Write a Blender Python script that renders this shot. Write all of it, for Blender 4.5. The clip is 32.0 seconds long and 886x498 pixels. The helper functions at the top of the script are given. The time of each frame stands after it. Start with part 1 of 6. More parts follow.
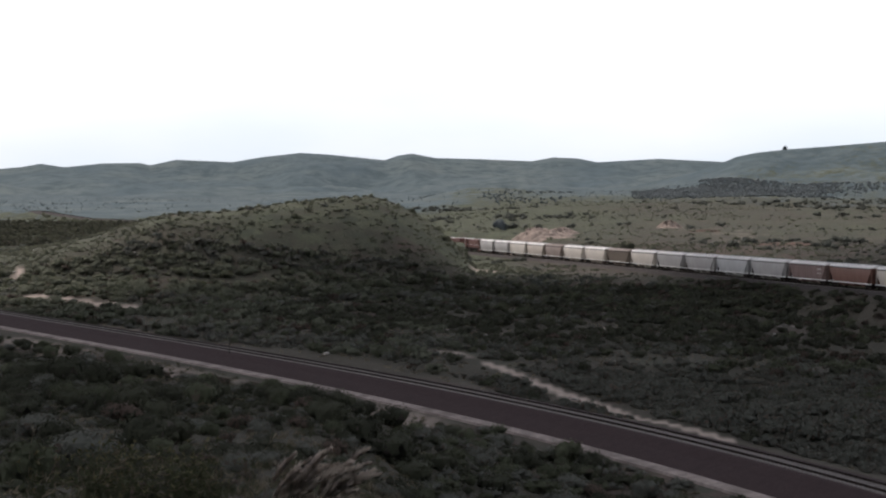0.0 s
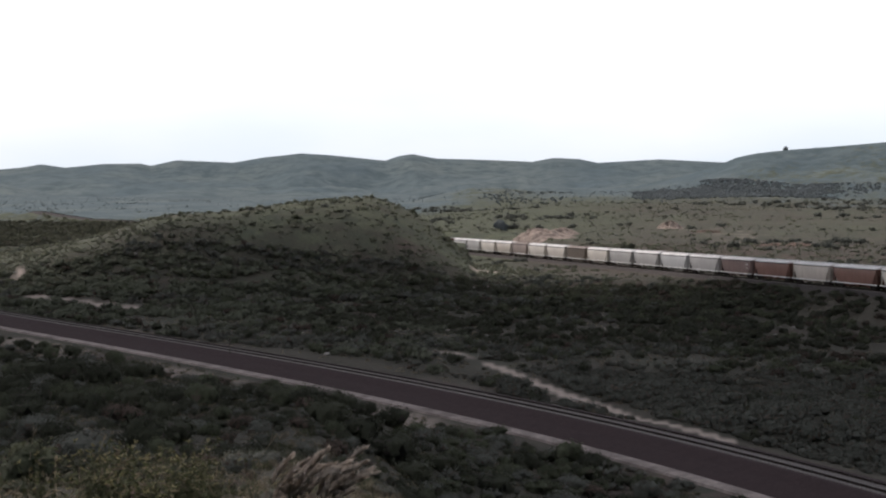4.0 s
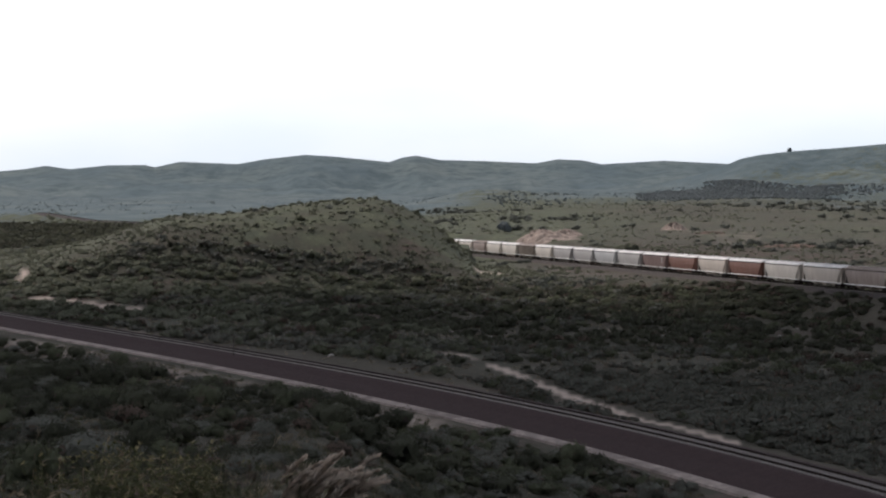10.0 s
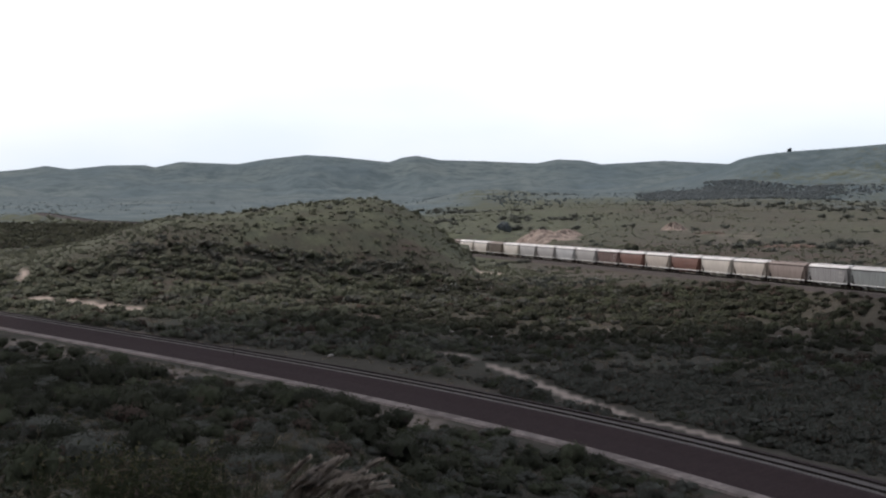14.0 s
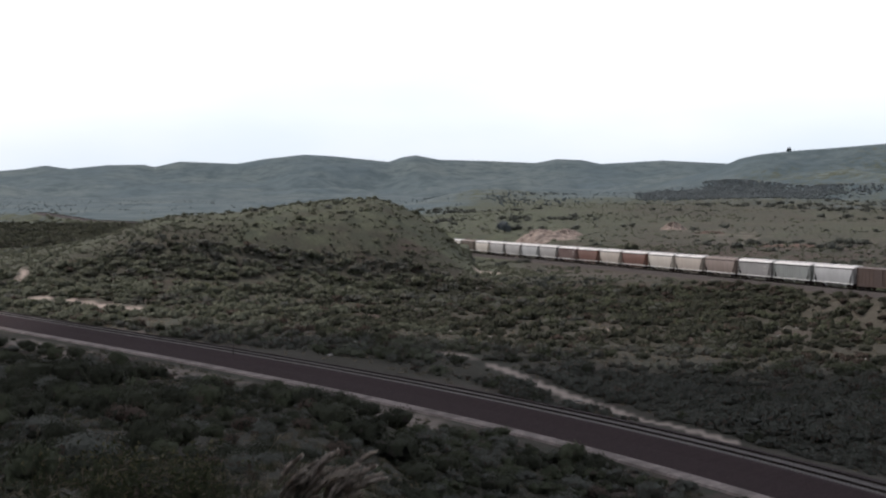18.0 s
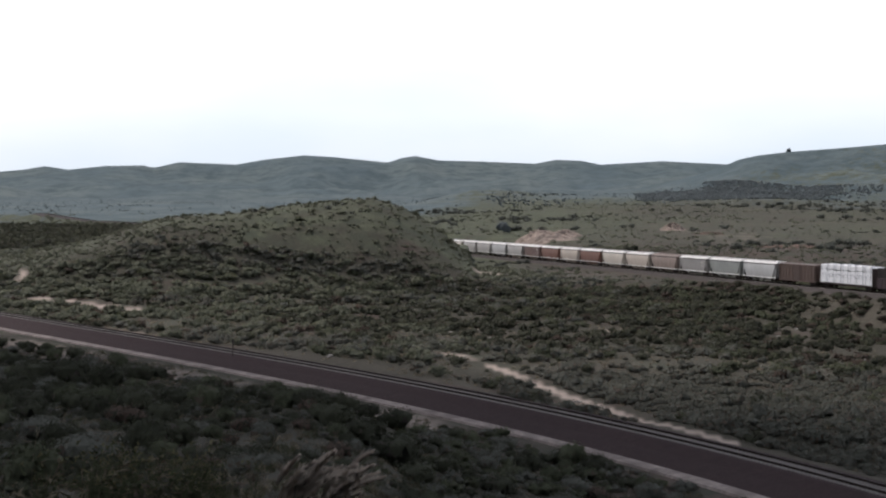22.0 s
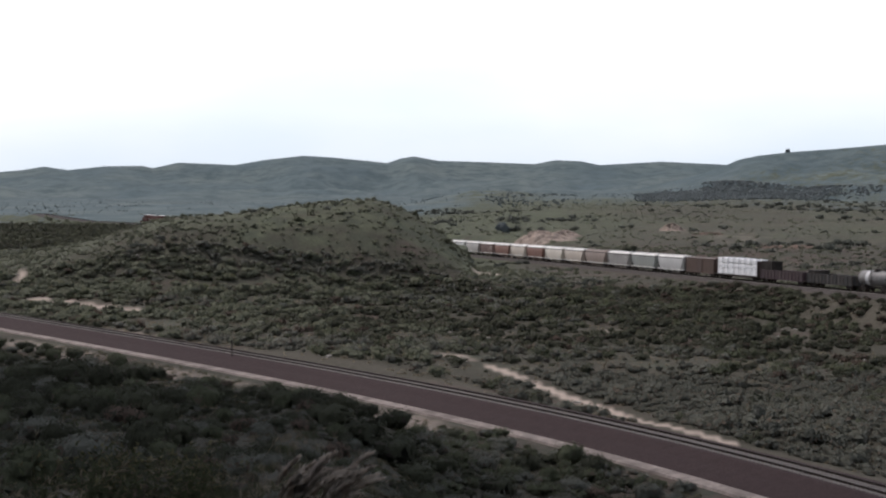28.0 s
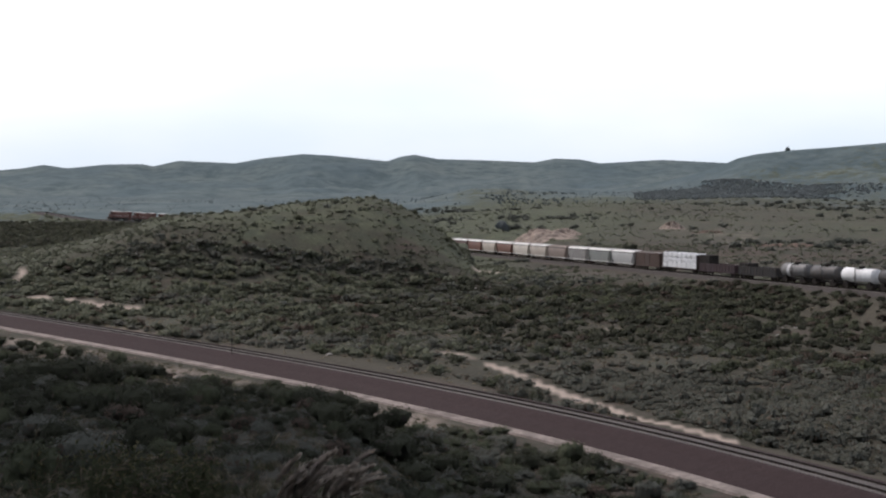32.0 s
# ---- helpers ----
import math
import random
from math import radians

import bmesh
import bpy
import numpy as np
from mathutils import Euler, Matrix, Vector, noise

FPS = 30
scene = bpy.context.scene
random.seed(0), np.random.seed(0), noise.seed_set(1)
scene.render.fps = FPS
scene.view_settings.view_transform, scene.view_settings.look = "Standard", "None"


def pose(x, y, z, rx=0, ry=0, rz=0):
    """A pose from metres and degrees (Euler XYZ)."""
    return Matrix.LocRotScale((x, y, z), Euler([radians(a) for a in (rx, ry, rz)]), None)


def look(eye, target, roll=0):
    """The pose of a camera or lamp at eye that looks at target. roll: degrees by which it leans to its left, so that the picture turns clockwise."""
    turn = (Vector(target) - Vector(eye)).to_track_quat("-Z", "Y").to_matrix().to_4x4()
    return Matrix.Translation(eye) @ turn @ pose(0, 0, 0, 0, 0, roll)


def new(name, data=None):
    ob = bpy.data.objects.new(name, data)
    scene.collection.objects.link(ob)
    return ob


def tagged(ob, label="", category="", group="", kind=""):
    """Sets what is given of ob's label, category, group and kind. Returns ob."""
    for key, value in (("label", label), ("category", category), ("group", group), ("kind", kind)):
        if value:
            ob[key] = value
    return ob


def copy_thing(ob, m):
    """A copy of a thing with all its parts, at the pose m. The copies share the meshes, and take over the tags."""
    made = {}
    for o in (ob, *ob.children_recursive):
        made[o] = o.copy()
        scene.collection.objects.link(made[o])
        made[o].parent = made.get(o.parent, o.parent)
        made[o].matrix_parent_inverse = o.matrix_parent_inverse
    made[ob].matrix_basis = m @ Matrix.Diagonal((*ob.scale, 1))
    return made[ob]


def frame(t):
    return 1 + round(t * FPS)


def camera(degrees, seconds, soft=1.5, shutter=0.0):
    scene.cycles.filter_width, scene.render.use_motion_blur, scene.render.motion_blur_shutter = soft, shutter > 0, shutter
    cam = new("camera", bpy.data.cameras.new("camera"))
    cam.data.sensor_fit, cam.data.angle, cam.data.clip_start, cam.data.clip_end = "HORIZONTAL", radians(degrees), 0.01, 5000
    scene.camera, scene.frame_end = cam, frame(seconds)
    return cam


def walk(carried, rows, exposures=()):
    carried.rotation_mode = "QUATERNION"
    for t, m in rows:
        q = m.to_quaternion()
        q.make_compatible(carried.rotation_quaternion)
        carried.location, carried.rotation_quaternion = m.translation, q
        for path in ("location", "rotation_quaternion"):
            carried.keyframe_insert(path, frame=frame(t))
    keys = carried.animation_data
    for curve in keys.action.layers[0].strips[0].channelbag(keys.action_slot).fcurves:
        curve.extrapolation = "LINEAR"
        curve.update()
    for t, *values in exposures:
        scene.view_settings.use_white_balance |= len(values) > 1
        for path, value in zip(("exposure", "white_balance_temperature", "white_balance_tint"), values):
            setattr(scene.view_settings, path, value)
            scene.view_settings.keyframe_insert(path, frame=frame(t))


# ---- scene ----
# ---- camera ----
# The camera stands on a hillside on a tripod; it is nudged a little by hand now and then.
CAM_Z = 14.0
PITCH = 88.036
cam = camera(31.3, 32.0, soft=2.1)
NUDGE = [(0.0, -7.7, -3.4), (0.5, -8.2, -4.6), (2.0, -7.8, -4.6), (3.5, -7.3, -3.0), (5.5, -3.0, -1.7), (6.5, -1.2, -1.5),
         (7.5, 0.0, -1.5), (9.0, 0.2, -1.2), (9.7, 0.2, 0.0), (14.5, 0.1, 0.2), (17.5, -0.2, 0.0), (18.5, -1.2, -0.8),
         (20.0, -1.3, 0.0), (21.5, -1.5, 1.3), (22.7, -1.6, 0.2), (24.5, -2.4, 1.5), (28.0, -3.0, 1.6), (29.5, -3.3, 1.4),
         (30.5, -4.4, 0.0), (31.3, -3.5, -1.4), (32.0, -3.1, -1.5)]
AIM = math.degrees(1 / 2800)
walk(cam, [(t, pose(0, 0, CAM_Z, PITCH + b * AIM, 0, a * AIM)) for t, a, b in NUDGE],
     exposures=[(0.0, 0.66, 6480, 17), (14.0, 0.64, 6380, 16.5), (32.0, 0.60, 6280, 16)])

# ---- sky and sun ----
SUN_EL, SUN_AZ = 50.0, -42.0      # degrees above the horizon; degrees east of the line of view
world = bpy.data.worlds.new("broken_overcast_sky")
scene.world = world
world.use_nodes = True
wn, wl = world.node_tree.nodes, world.node_tree.links
wn.clear()
sky = wn.new("ShaderNodeTexSky")
sky.sky_type, sky.sun_disc = "NISHITA", False
sky.sun_elevation, sky.sun_rotation = radians(SUN_EL), radians(SUN_AZ)
sky.dust_density, sky.ozone_density = 3.0, 1.5
gain = wn.new("ShaderNodeVectorMath"); gain.operation = "SCALE"; gain.inputs[3].default_value = 0.08
coord = wn.new("ShaderNodeTexCoord")
parts = wn.new("ShaderNodeSeparateXYZ")
level = wn.new("ShaderNodeValToRGB")      # cloud brightness by height: bright haze low down, thick grey cloud overhead
level.color_ramp.interpolation = "EASE"
for i, (p, v) in enumerate(((0.0, (0.60, 0.665, 0.70)), (0.12, (0.92, 0.92, 0.92)), (0.50, (0.45, 0.47, 0.51)), (1.0, (0.30, 0.32, 0.36)))):
    e = level.color_ramp.elements[i] if i < 2 else level.color_ramp.elements.new(p)
    e.position, e.color = p, (*v, 1)
stretch = wn.new("ShaderNodeMapping"); stretch.inputs["Scale"].default_value = (1.0, 1.0, 3.0)
cloud = wn.new("ShaderNodeTexNoise"); cloud.inputs["Scale"].default_value = 2.6; cloud.inputs["Detail"].default_value = 5.0
cloud.inputs["Roughness"].default_value = 0.5
ramp = wn.new("ShaderNodeValToRGB")
ramp.color_ramp.elements[0].position, ramp.color_ramp.elements[0].color = 0.32, (0.80, 0.87, 0.90, 1)
ramp.color_ramp.elements[1].position, ramp.color_ramp.elements[1].color = 0.60, (1.0, 1.0, 1.0, 1)
cover = wn.new("ShaderNodeMix"); cover.data_type = "RGBA"; cover.blend_type = "MULTIPLY"; cover.inputs[0].default_value = 1.0
# the cloud is thin towards the sun and thick and dark on the other side of the sky
toward = wn.new("ShaderNodeVectorMath"); toward.operation = "DOT_PRODUCT"
toward.inputs[1].default_value = (math.sin(radians(-15)), math.cos(radians(-15)), 0.25)
thick = wn.new("ShaderNodeMapRange"); thick.interpolation_type = "SMOOTHSTEP"
for key, v in (("From Min", -0.75), ("From Max", 0.55), ("To Min", 0.80), ("To Max", 1.0)):
    thick.inputs[key].default_value = v
dim = wn.new("ShaderNodeVectorMath"); dim.operation = "SCALE"
mixsky = wn.new("ShaderNodeMix"); mixsky.data_type = "RGBA"; mixsky.inputs[0].default_value = 0.88
back = wn.new("ShaderNodeBackground"); back.inputs[1].default_value = 1.0
wout = wn.new("ShaderNodeOutputWorld")
wl.new(sky.outputs[0], gain.inputs[0])
wl.new(coord.outputs["Generated"], parts.inputs[0])
wl.new(parts.outputs["Z"], level.inputs[0])
wl.new(coord.outputs["Generated"], stretch.inputs[0])
wl.new(stretch.outputs[0], cloud.inputs["Vector"])
wl.new(cloud.outputs["Fac"], ramp.inputs[0])
wl.new(level.outputs[0], cover.inputs[6])
wl.new(ramp.outputs[0], cover.inputs[7])
wl.new(gain.outputs[0], mixsky.inputs[6])
wl.new(coord.outputs["Generated"], toward.inputs[0])
wl.new(toward.outputs["Value"], thick.inputs["Value"])
wl.new(cover.outputs[2], dim.inputs[0])
wl.new(thick.outputs[0], dim.inputs[3])
wl.new(dim.outputs[0], mixsky.inputs[7])
wl.new(mixsky.outputs[2], back.inputs[0])
wl.new(back.outputs[0], wout.inputs[0])
sun = new("sun", bpy.data.lights.new("sun", "SUN"))
sun.data.energy, sun.data.angle, sun.data.color = 2.1, radians(3.2), (1.0, 0.94, 0.86)
ce = math.cos(radians(SUN_EL))
sun.matrix_world = look((0, 0, 300), (-300 * ce * math.sin(radians(SUN_AZ)), -300 * ce * math.cos(radians(SUN_AZ)),
                                      300 - 300 * math.sin(radians(SUN_EL))))


# ---- materials ----
def surface(name, rough=0.9, metal=0.0):
    m = bpy.data.materials.new(name)
    m.use_nodes = True
    b = m.node_tree.nodes["Principled BSDF"]
    b.inputs["Roughness"].default_value, b.inputs["Metallic"].default_value = rough, metal
    b.inputs["Specular IOR Level"].default_value = 0.3
    return m, m.node_tree.nodes, m.node_tree.links, b


def noise_node(n, l, scale, detail=4.0, space="Object", squash=None, rough=0.55):
    c = n.new("ShaderNodeTexCoord")
    t = n.new("ShaderNodeTexNoise")
    t.inputs["Scale"].default_value, t.inputs["Detail"].default_value, t.inputs["Roughness"].default_value = scale, detail, rough
    if squash:
        m = n.new("ShaderNodeMapping"); m.inputs["Scale"].default_value = squash
        l.new(c.outputs[space], m.inputs[0]); l.new(m.outputs[0], t.inputs["Vector"])
    else:
        l.new(c.outputs[space], t.inputs["Vector"])
    return t.outputs["Fac"]


def curve_of(n, l, fac, lo, hi):
    r = n.new("ShaderNodeMapRange")
    r.inputs["From Min"].default_value, r.inputs["From Max"].default_value = lo, hi
    l.new(fac, r.inputs["Value"])
    return r.outputs["Result"]


def blend(n, l, fac, a, b, mode="MIX"):
    m = n.new("ShaderNodeMix"); m.data_type = "RGBA"; m.blend_type = mode
    for i, v in ((0, fac), (6, a), (7, b)):
        if isinstance(v, (int, float)):
            m.inputs[i].default_value = v
        elif isinstance(v, tuple):
            m.inputs[i].default_value = (*v[:3], 1)
        else:
            l.new(v, m.inputs[i])
    return m.outputs[2]


def bump(n, l, b, fac, strength, dist):
    k = n.new("ShaderNodeBump")
    k.inputs["Strength"].default_value, k.inputs["Distance"].default_value = strength, dist
    l.new(fac, k.inputs["Height"]); l.new(k.outputs[0], b.inputs["Normal"])


def grained(name, c1, c2, scale, rough=0.9, metal=0.0, big=0.15, bumpy=0.3, dist=0.02, squash=None, c3=None):
    """Two colours mixed by fine grain, a third by large stains, with relief."""
    m, n, l, b = surface(name, rough, metal)
    b.inputs["Specular IOR Level"].default_value = 0.06
    fine = noise_node(n, l, scale, 5, squash=squash)
    col = blend(n, l, curve_of(n, l, fine, 0.3, 0.7), c1, c2)
    large = noise_node(n, l, scale * big, 3)
    col = blend(n, l, curve_of(n, l, large, 0.42, 0.72), col, c3 or tuple(0.6 * v for v in c1))
    l.new(col, b.inputs["Base Color"])
    bump(n, l, b, fine, bumpy, dist)
    return m


def painted(name, col, grime=(0.10, 0.075, 0.055), wear=0.5, rough=0.45, rust=0.25):
    """Weathered railway-car paint: vertical streaks, dust on the lower part and rust spots."""
    m, n, l, b = surface(name, rough)
    streak = noise_node(n, l, 1.0, 5, squash=(2.4, 2.4, 0.25))
    spots = noise_node(n, l, 2.6, 6)
    large = noise_node(n, l, 0.25, 2)
    c = blend(n, l, curve_of(n, l, large, 0.3, 0.75), col, tuple(0.78 * v for v in col))
    k = n.new("ShaderNodeMath"); k.operation = "MULTIPLY"; k.inputs[1].default_value = wear
    l.new(curve_of(n, l, streak, 0.45, 0.75), k.inputs[0])
    c = blend(n, l, k.outputs[0], c, grime)
    k2 = n.new("ShaderNodeMath"); k2.operation = "MULTIPLY"; k2.inputs[1].default_value = rust
    l.new(curve_of(n, l, spots, 0.58, 0.72), k2.inputs[0])
    c = blend(n, l, k2.outputs[0], c, (0.16, 0.07, 0.035))
    l.new(c, b.inputs["Base Color"])
    l.new(curve_of(n, l, streak, -0.6, 1.3), b.inputs["Roughness"])
    bump(n, l, b, spots, 0.05, 0.01)
    return m


def leafy(name, lo, hi, dry=None, dry_amount=0.0):
    """Foliage: a tone of its own for each plant, and a little for each leaf; leaves shade as part of their clump and let light through."""
    m, n, l, b = surface(name, 0.8)
    b.inputs["Specular IOR Level"].default_value = 0.15
    d = n.new("ShaderNodeAttribute"); d.attribute_name = "clump"
    vt = n.new("ShaderNodeVectorTransform"); vt.vector_type, vt.convert_from, vt.convert_to = "NORMAL", "OBJECT", "WORLD"
    nz = n.new("ShaderNodeVectorMath"); nz.operation = "NORMALIZE"
    l.new(d.outputs["Vector"], vt.inputs[0]); l.new(vt.outputs[0], nz.inputs[0])
    l.new(nz.outputs[0], b.inputs["Normal"])
    a = n.new("ShaderNodeAttribute"); a.attribute_name = "tone"
    g = n.new("ShaderNodeNewGeometry")
    c = blend(n, l, a.outputs["Fac"], lo, hi)
    k = n.new("ShaderNodeMath"); k.operation = "MULTIPLY"; k.inputs[1].default_value = 0.35
    l.new(g.outputs["Random Per Island"], k.inputs[0])
    c = blend(n, l, k.outputs[0], c, tuple(1.6 * v for v in hi))
    if dry:
        k3 = n.new("ShaderNodeMath"); k3.operation = "LESS_THAN"; k3.inputs[1].default_value = dry_amount
        l.new(g.outputs["Random Per Island"], k3.inputs[0])
        c = blend(n, l, k3.outputs[0], c, dry)
    l.new(c, b.inputs["Base Color"])
    tr = n.new("ShaderNodeBsdfTranslucent")
    l.new(c, tr.inputs["Color"]); l.new(nz.outputs[0], tr.inputs["Normal"])
    mx = n.new("ShaderNodeMixShader"); mx.inputs[0].default_value = 0.48
    l.new(b.outputs[0], mx.inputs[1]); l.new(tr.outputs[0], mx.inputs[2])
    l.new(mx.outputs[0], n["Material Output"].inputs["Surface"])
    return m


M_SAGE = leafy("sagebrush_leaves", (0.072, 0.075, 0.060), (0.172, 0.176, 0.146), (0.14, 0.11, 0.085), 0.12)
M_DARK = leafy("dark_green_leaves", (0.037, 0.040, 0.027), (0.077, 0.081, 0.053), (0.09, 0.078, 0.064), 0.05)
M_OLIVE = leafy("olive_green_leaves", (0.057, 0.064, 0.040), (0.112, 0.122, 0.074), (0.12, 0.10, 0.075), 0.06)
M_RUSSET = leafy("russet_brush_twigs", (0.066, 0.048, 0.038), (0.125, 0.092, 0.072), (0.05, 0.05, 0.035), 0.3)
M_STRAW = leafy("dry_grass_blades", (0.15, 0.125, 0.085), (0.26, 0.22, 0.155), (0.08, 0.08, 0.05), 0.2)
M_PLUME = leafy("pale_seed_plumes", (0.64, 0.54, 0.45), (0.78, 0.68, 0.58), (0.34, 0.27, 0.19), 0.10)
M_BLADE = leafy("green_grass_blades", (0.038, 0.044, 0.023), (0.076, 0.084, 0.042), (0.16, 0.135, 0.09), 0.16)
M_SLOPE = leafy("slope_brush_leaves", (0.088, 0.096, 0.080), (0.122, 0.131, 0.110))
# bluish: the haze of distance is put into this leaf colour
M_FAR_HAZE = leafy("hazed_woodland_leaves", (0.100, 0.123, 0.130), (0.124, 0.148, 0.153))
M_HERB = leafy("mound_herb_leaves", (0.108, 0.116, 0.080), (0.170, 0.180, 0.126))
# leaf colour paled and blued to paint haze over the ridge
M_WOOD_HAZE = leafy("hazed_ridge_leaves", (0.135, 0.157, 0.162), (0.166, 0.190, 0.192))
M_FLOWER = leafy("yellowish_flowers", (0.13, 0.12, 0.06), (0.20, 0.185, 0.10))
M_TWIG = grained("grey_bark", (0.10, 0.075, 0.055), (0.16, 0.13, 0.10), 14)
M_BALLAST = grained("brown_ballast", (0.027, 0.0185, 0.0185), (0.064, 0.044, 0.043), 9, bumpy=0.9, dist=0.05, c3=(0.037, 0.026, 0.0255))
M_BALLAST_B = grained("grey_ballast", (0.045, 0.040, 0.038), (0.088, 0.077, 0.071), 8, bumpy=0.8, dist=0.05, c3=(0.05, 0.044, 0.041))
M_ROAD = grained("sandy_road", (0.20, 0.166, 0.147), (0.33, 0.278, 0.247), 2.5, bumpy=0.4, dist=0.03, c3=(0.13, 0.108, 0.096))
M_SAND = grained("pale_sandstone", (0.20, 0.155, 0.128), (0.36, 0.295, 0.25), 0.8, bumpy=0.6, dist=0.3, c3=(0.10, 0.082, 0.068))
M_EARTH = grained("reddish_earth", (0.105, 0.075, 0.060), (0.19, 0.135, 0.11), 0.8, bumpy=0.6, dist=0.3, c3=(0.085, 0.080, 0.060))
M_TIE = grained("pale_weathered_tie", (0.185, 0.166, 0.152), (0.30, 0.273, 0.252), 6, bumpy=0.5, squash=(1, 8, 8), c3=(0.16, 0.143, 0.13))
M_RAIL = grained("rusty_rail", (0.022, 0.017, 0.015), (0.040, 0.030, 0.026), 12, rough=0.85, metal=0.1)
M_RAILTOP = grained("dull_rail_head", (0.060, 0.055, 0.052), (0.095, 0.088, 0.084), 6, rough=0.7, metal=0.2)
M_STEEL = grained("dirty_steel", (0.035, 0.030, 0.027), (0.075, 0.062, 0.054), 5, rough=0.7, metal=0.2)
M_BLACK = grained("black_underframe", (0.022, 0.020, 0.019), (0.05, 0.043, 0.038), 4, rough=0.75)
M_POST = grained("weathered_post", (0.05, 0.045, 0.04), (0.09, 0.08, 0.07), 9)


def ground_material():
    """Thin soil and grass; attributes tell where it is worn to sand (bare), grassy (green), rank and dark (rank) or
    overgrown with brush, tinted blue-grey for haze (woody).
    """
    m, n, l, b = surface("scrubland_soil", 0.95)
    b.inputs["Specular IOR Level"].default_value = 0.04

    def attr(key):
        a = n.new("ShaderNodeAttribute"); a.attribute_name = key
        return a.outputs["Fac"]

    def add(p, q):
        s = n.new("ShaderNodeMath"); s.operation = "ADD"
        l.new(p, s.inputs[0]); l.new(q, s.inputs[1])
        return s.outputs[0]
    fine = noise_node(n, l, 1.3, 6, rough=0.65)
    grain = noise_node(n, l, 0.35, 6, rough=0.7)
    mid = noise_node(n, l, 0.09, 5, rough=0.65)
    wide = noise_node(n, l, 0.012, 5, rough=0.6)
    huge = noise_node(n, l, 0.0045, 5, rough=0.6)
    speck = curve_of(n, l, fine, 0.3, 0.7)
    soil = blend(n, l, speck, (0.046, 0.039, 0.034), (0.098, 0.083, 0.072))
    soil = blend(n, l, curve_of(n, l, wide, 0.45, 0.75), soil, (0.105, 0.078, 0.064))
    grass = blend(n, l, speck, (0.056, 0.063, 0.040), (0.120, 0.129, 0.086))
    c = blend(n, l, curve_of(n, l, add(attr("green"), curve_of(n, l, mid, 0.8, 0.2)), 0.35, 1.05), soil, grass)
    patch = noise_node(n, l, 0.16, 7, rough=0.72)
    c = blend(n, l, curve_of(n, l, grain, 0.50, 0.75), c, (0.052, 0.055, 0.036))
    half = n.new("ShaderNodeMath"); half.operation = "MULTIPLY"; half.inputs[1].default_value = 0.75
    l.new(curve_of(n, l, patch, 0.47, 0.57), half.inputs[0])
    c = blend(n, l, half.outputs[0], c, (0.050, 0.057, 0.042))
    lush = blend(n, l, speck, (0.038, 0.036, 0.028), (0.070, 0.065, 0.050))
    earth = noise_node(n, l, 0.055, 6, rough=0.7)
    lush = blend(n, l, curve_of(n, l, earth, 0.55, 0.68), lush, (0.078, 0.058, 0.049))
    c = blend(n, l, curve_of(n, l, add(attr("rank"), curve_of(n, l, mid, 0.2, 0.8)), 0.55, 1.15), c, lush)
    # blue-grey in the far slopes' brush colour stands in for haze
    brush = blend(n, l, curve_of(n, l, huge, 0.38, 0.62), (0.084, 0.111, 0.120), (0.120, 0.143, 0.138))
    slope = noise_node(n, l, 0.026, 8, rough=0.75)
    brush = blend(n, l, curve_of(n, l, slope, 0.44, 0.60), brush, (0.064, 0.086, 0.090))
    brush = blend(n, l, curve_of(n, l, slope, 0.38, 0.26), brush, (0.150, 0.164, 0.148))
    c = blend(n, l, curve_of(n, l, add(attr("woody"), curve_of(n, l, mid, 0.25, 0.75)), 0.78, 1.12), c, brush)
    sand = blend(n, l, speck, (0.25, 0.20, 0.165), (0.40, 0.335, 0.285))
    c = blend(n, l, attr("bare"), c, sand)
    l.new(c, b.inputs["Base Color"])
    bump(n, l, b, fine, 0.6, 0.2)
    return m


M_GROUND = ground_material()

# ---- the lie of the land ----
# The plan of the ground between the camera and the far track is drawn small; it is spread out from the camera to true size.
K_NEAR = 1.38


def near_x(y):
    """Where the near track runs on the plan, east of the line of view, at y ahead."""
    q = np.clip(np.asarray(y, float), 66, 196) / 1.097 - 110
    x = 1.037 * (((1.70773e-05 * q - 2.21355e-03) * q - 0.69648) * q - 3.3931)
    return x - 0.45 * np.minimum(np.asarray(y) - 66, 0) * 1.0 - 0.80 * np.maximum(np.asarray(y) - 196, 0)


def near_slope(y):
    return (near_x(np.asarray(y) + 0.5) - near_x(np.asarray(y) - 0.5))


SPEED = 8.237
HEAD0, HEAD1, BEND = math.atan2(2.192, 7.944), 0.743, 300.0
U_BEND = 38.0
ARC = BEND * (HEAD1 - HEAD0)


def line_at(u):
    """The far track after u seconds of travel: x, y, height of the rail and heading (radians to the west of ahead)."""
    z = -5.1 - 0.0685 * (min(u, 44) - 4.9)
    if u > 44:
        k = min((u - 44) / 34, 1.2)
        z += 8.2 * k * k * (3 - 2 * min(k, 1)) / (1 if k < 1 else 1.0)
    if u <= U_BEND:
        return 94.5 - 2.192 * u, 279.9 + 7.944 * u, z, HEAD0
    s = (u - U_BEND) * SPEED
    x0, y0 = 94.5 - 2.192 * U_BEND, 279.9 + 7.944 * U_BEND
    a = min(s, ARC)
    h = HEAD0 + a / BEND
    x, y = x0 + BEND * (math.cos(h) - math.cos(HEAD0)), y0 + BEND * (math.sin(h) - math.sin(HEAD0))
    return x - math.sin(h) * (s - a), y + math.cos(h) * (s - a), z, h


LINE = np.array([line_at(u)[:3] for u in np.arange(-40, 90, 0.6)])


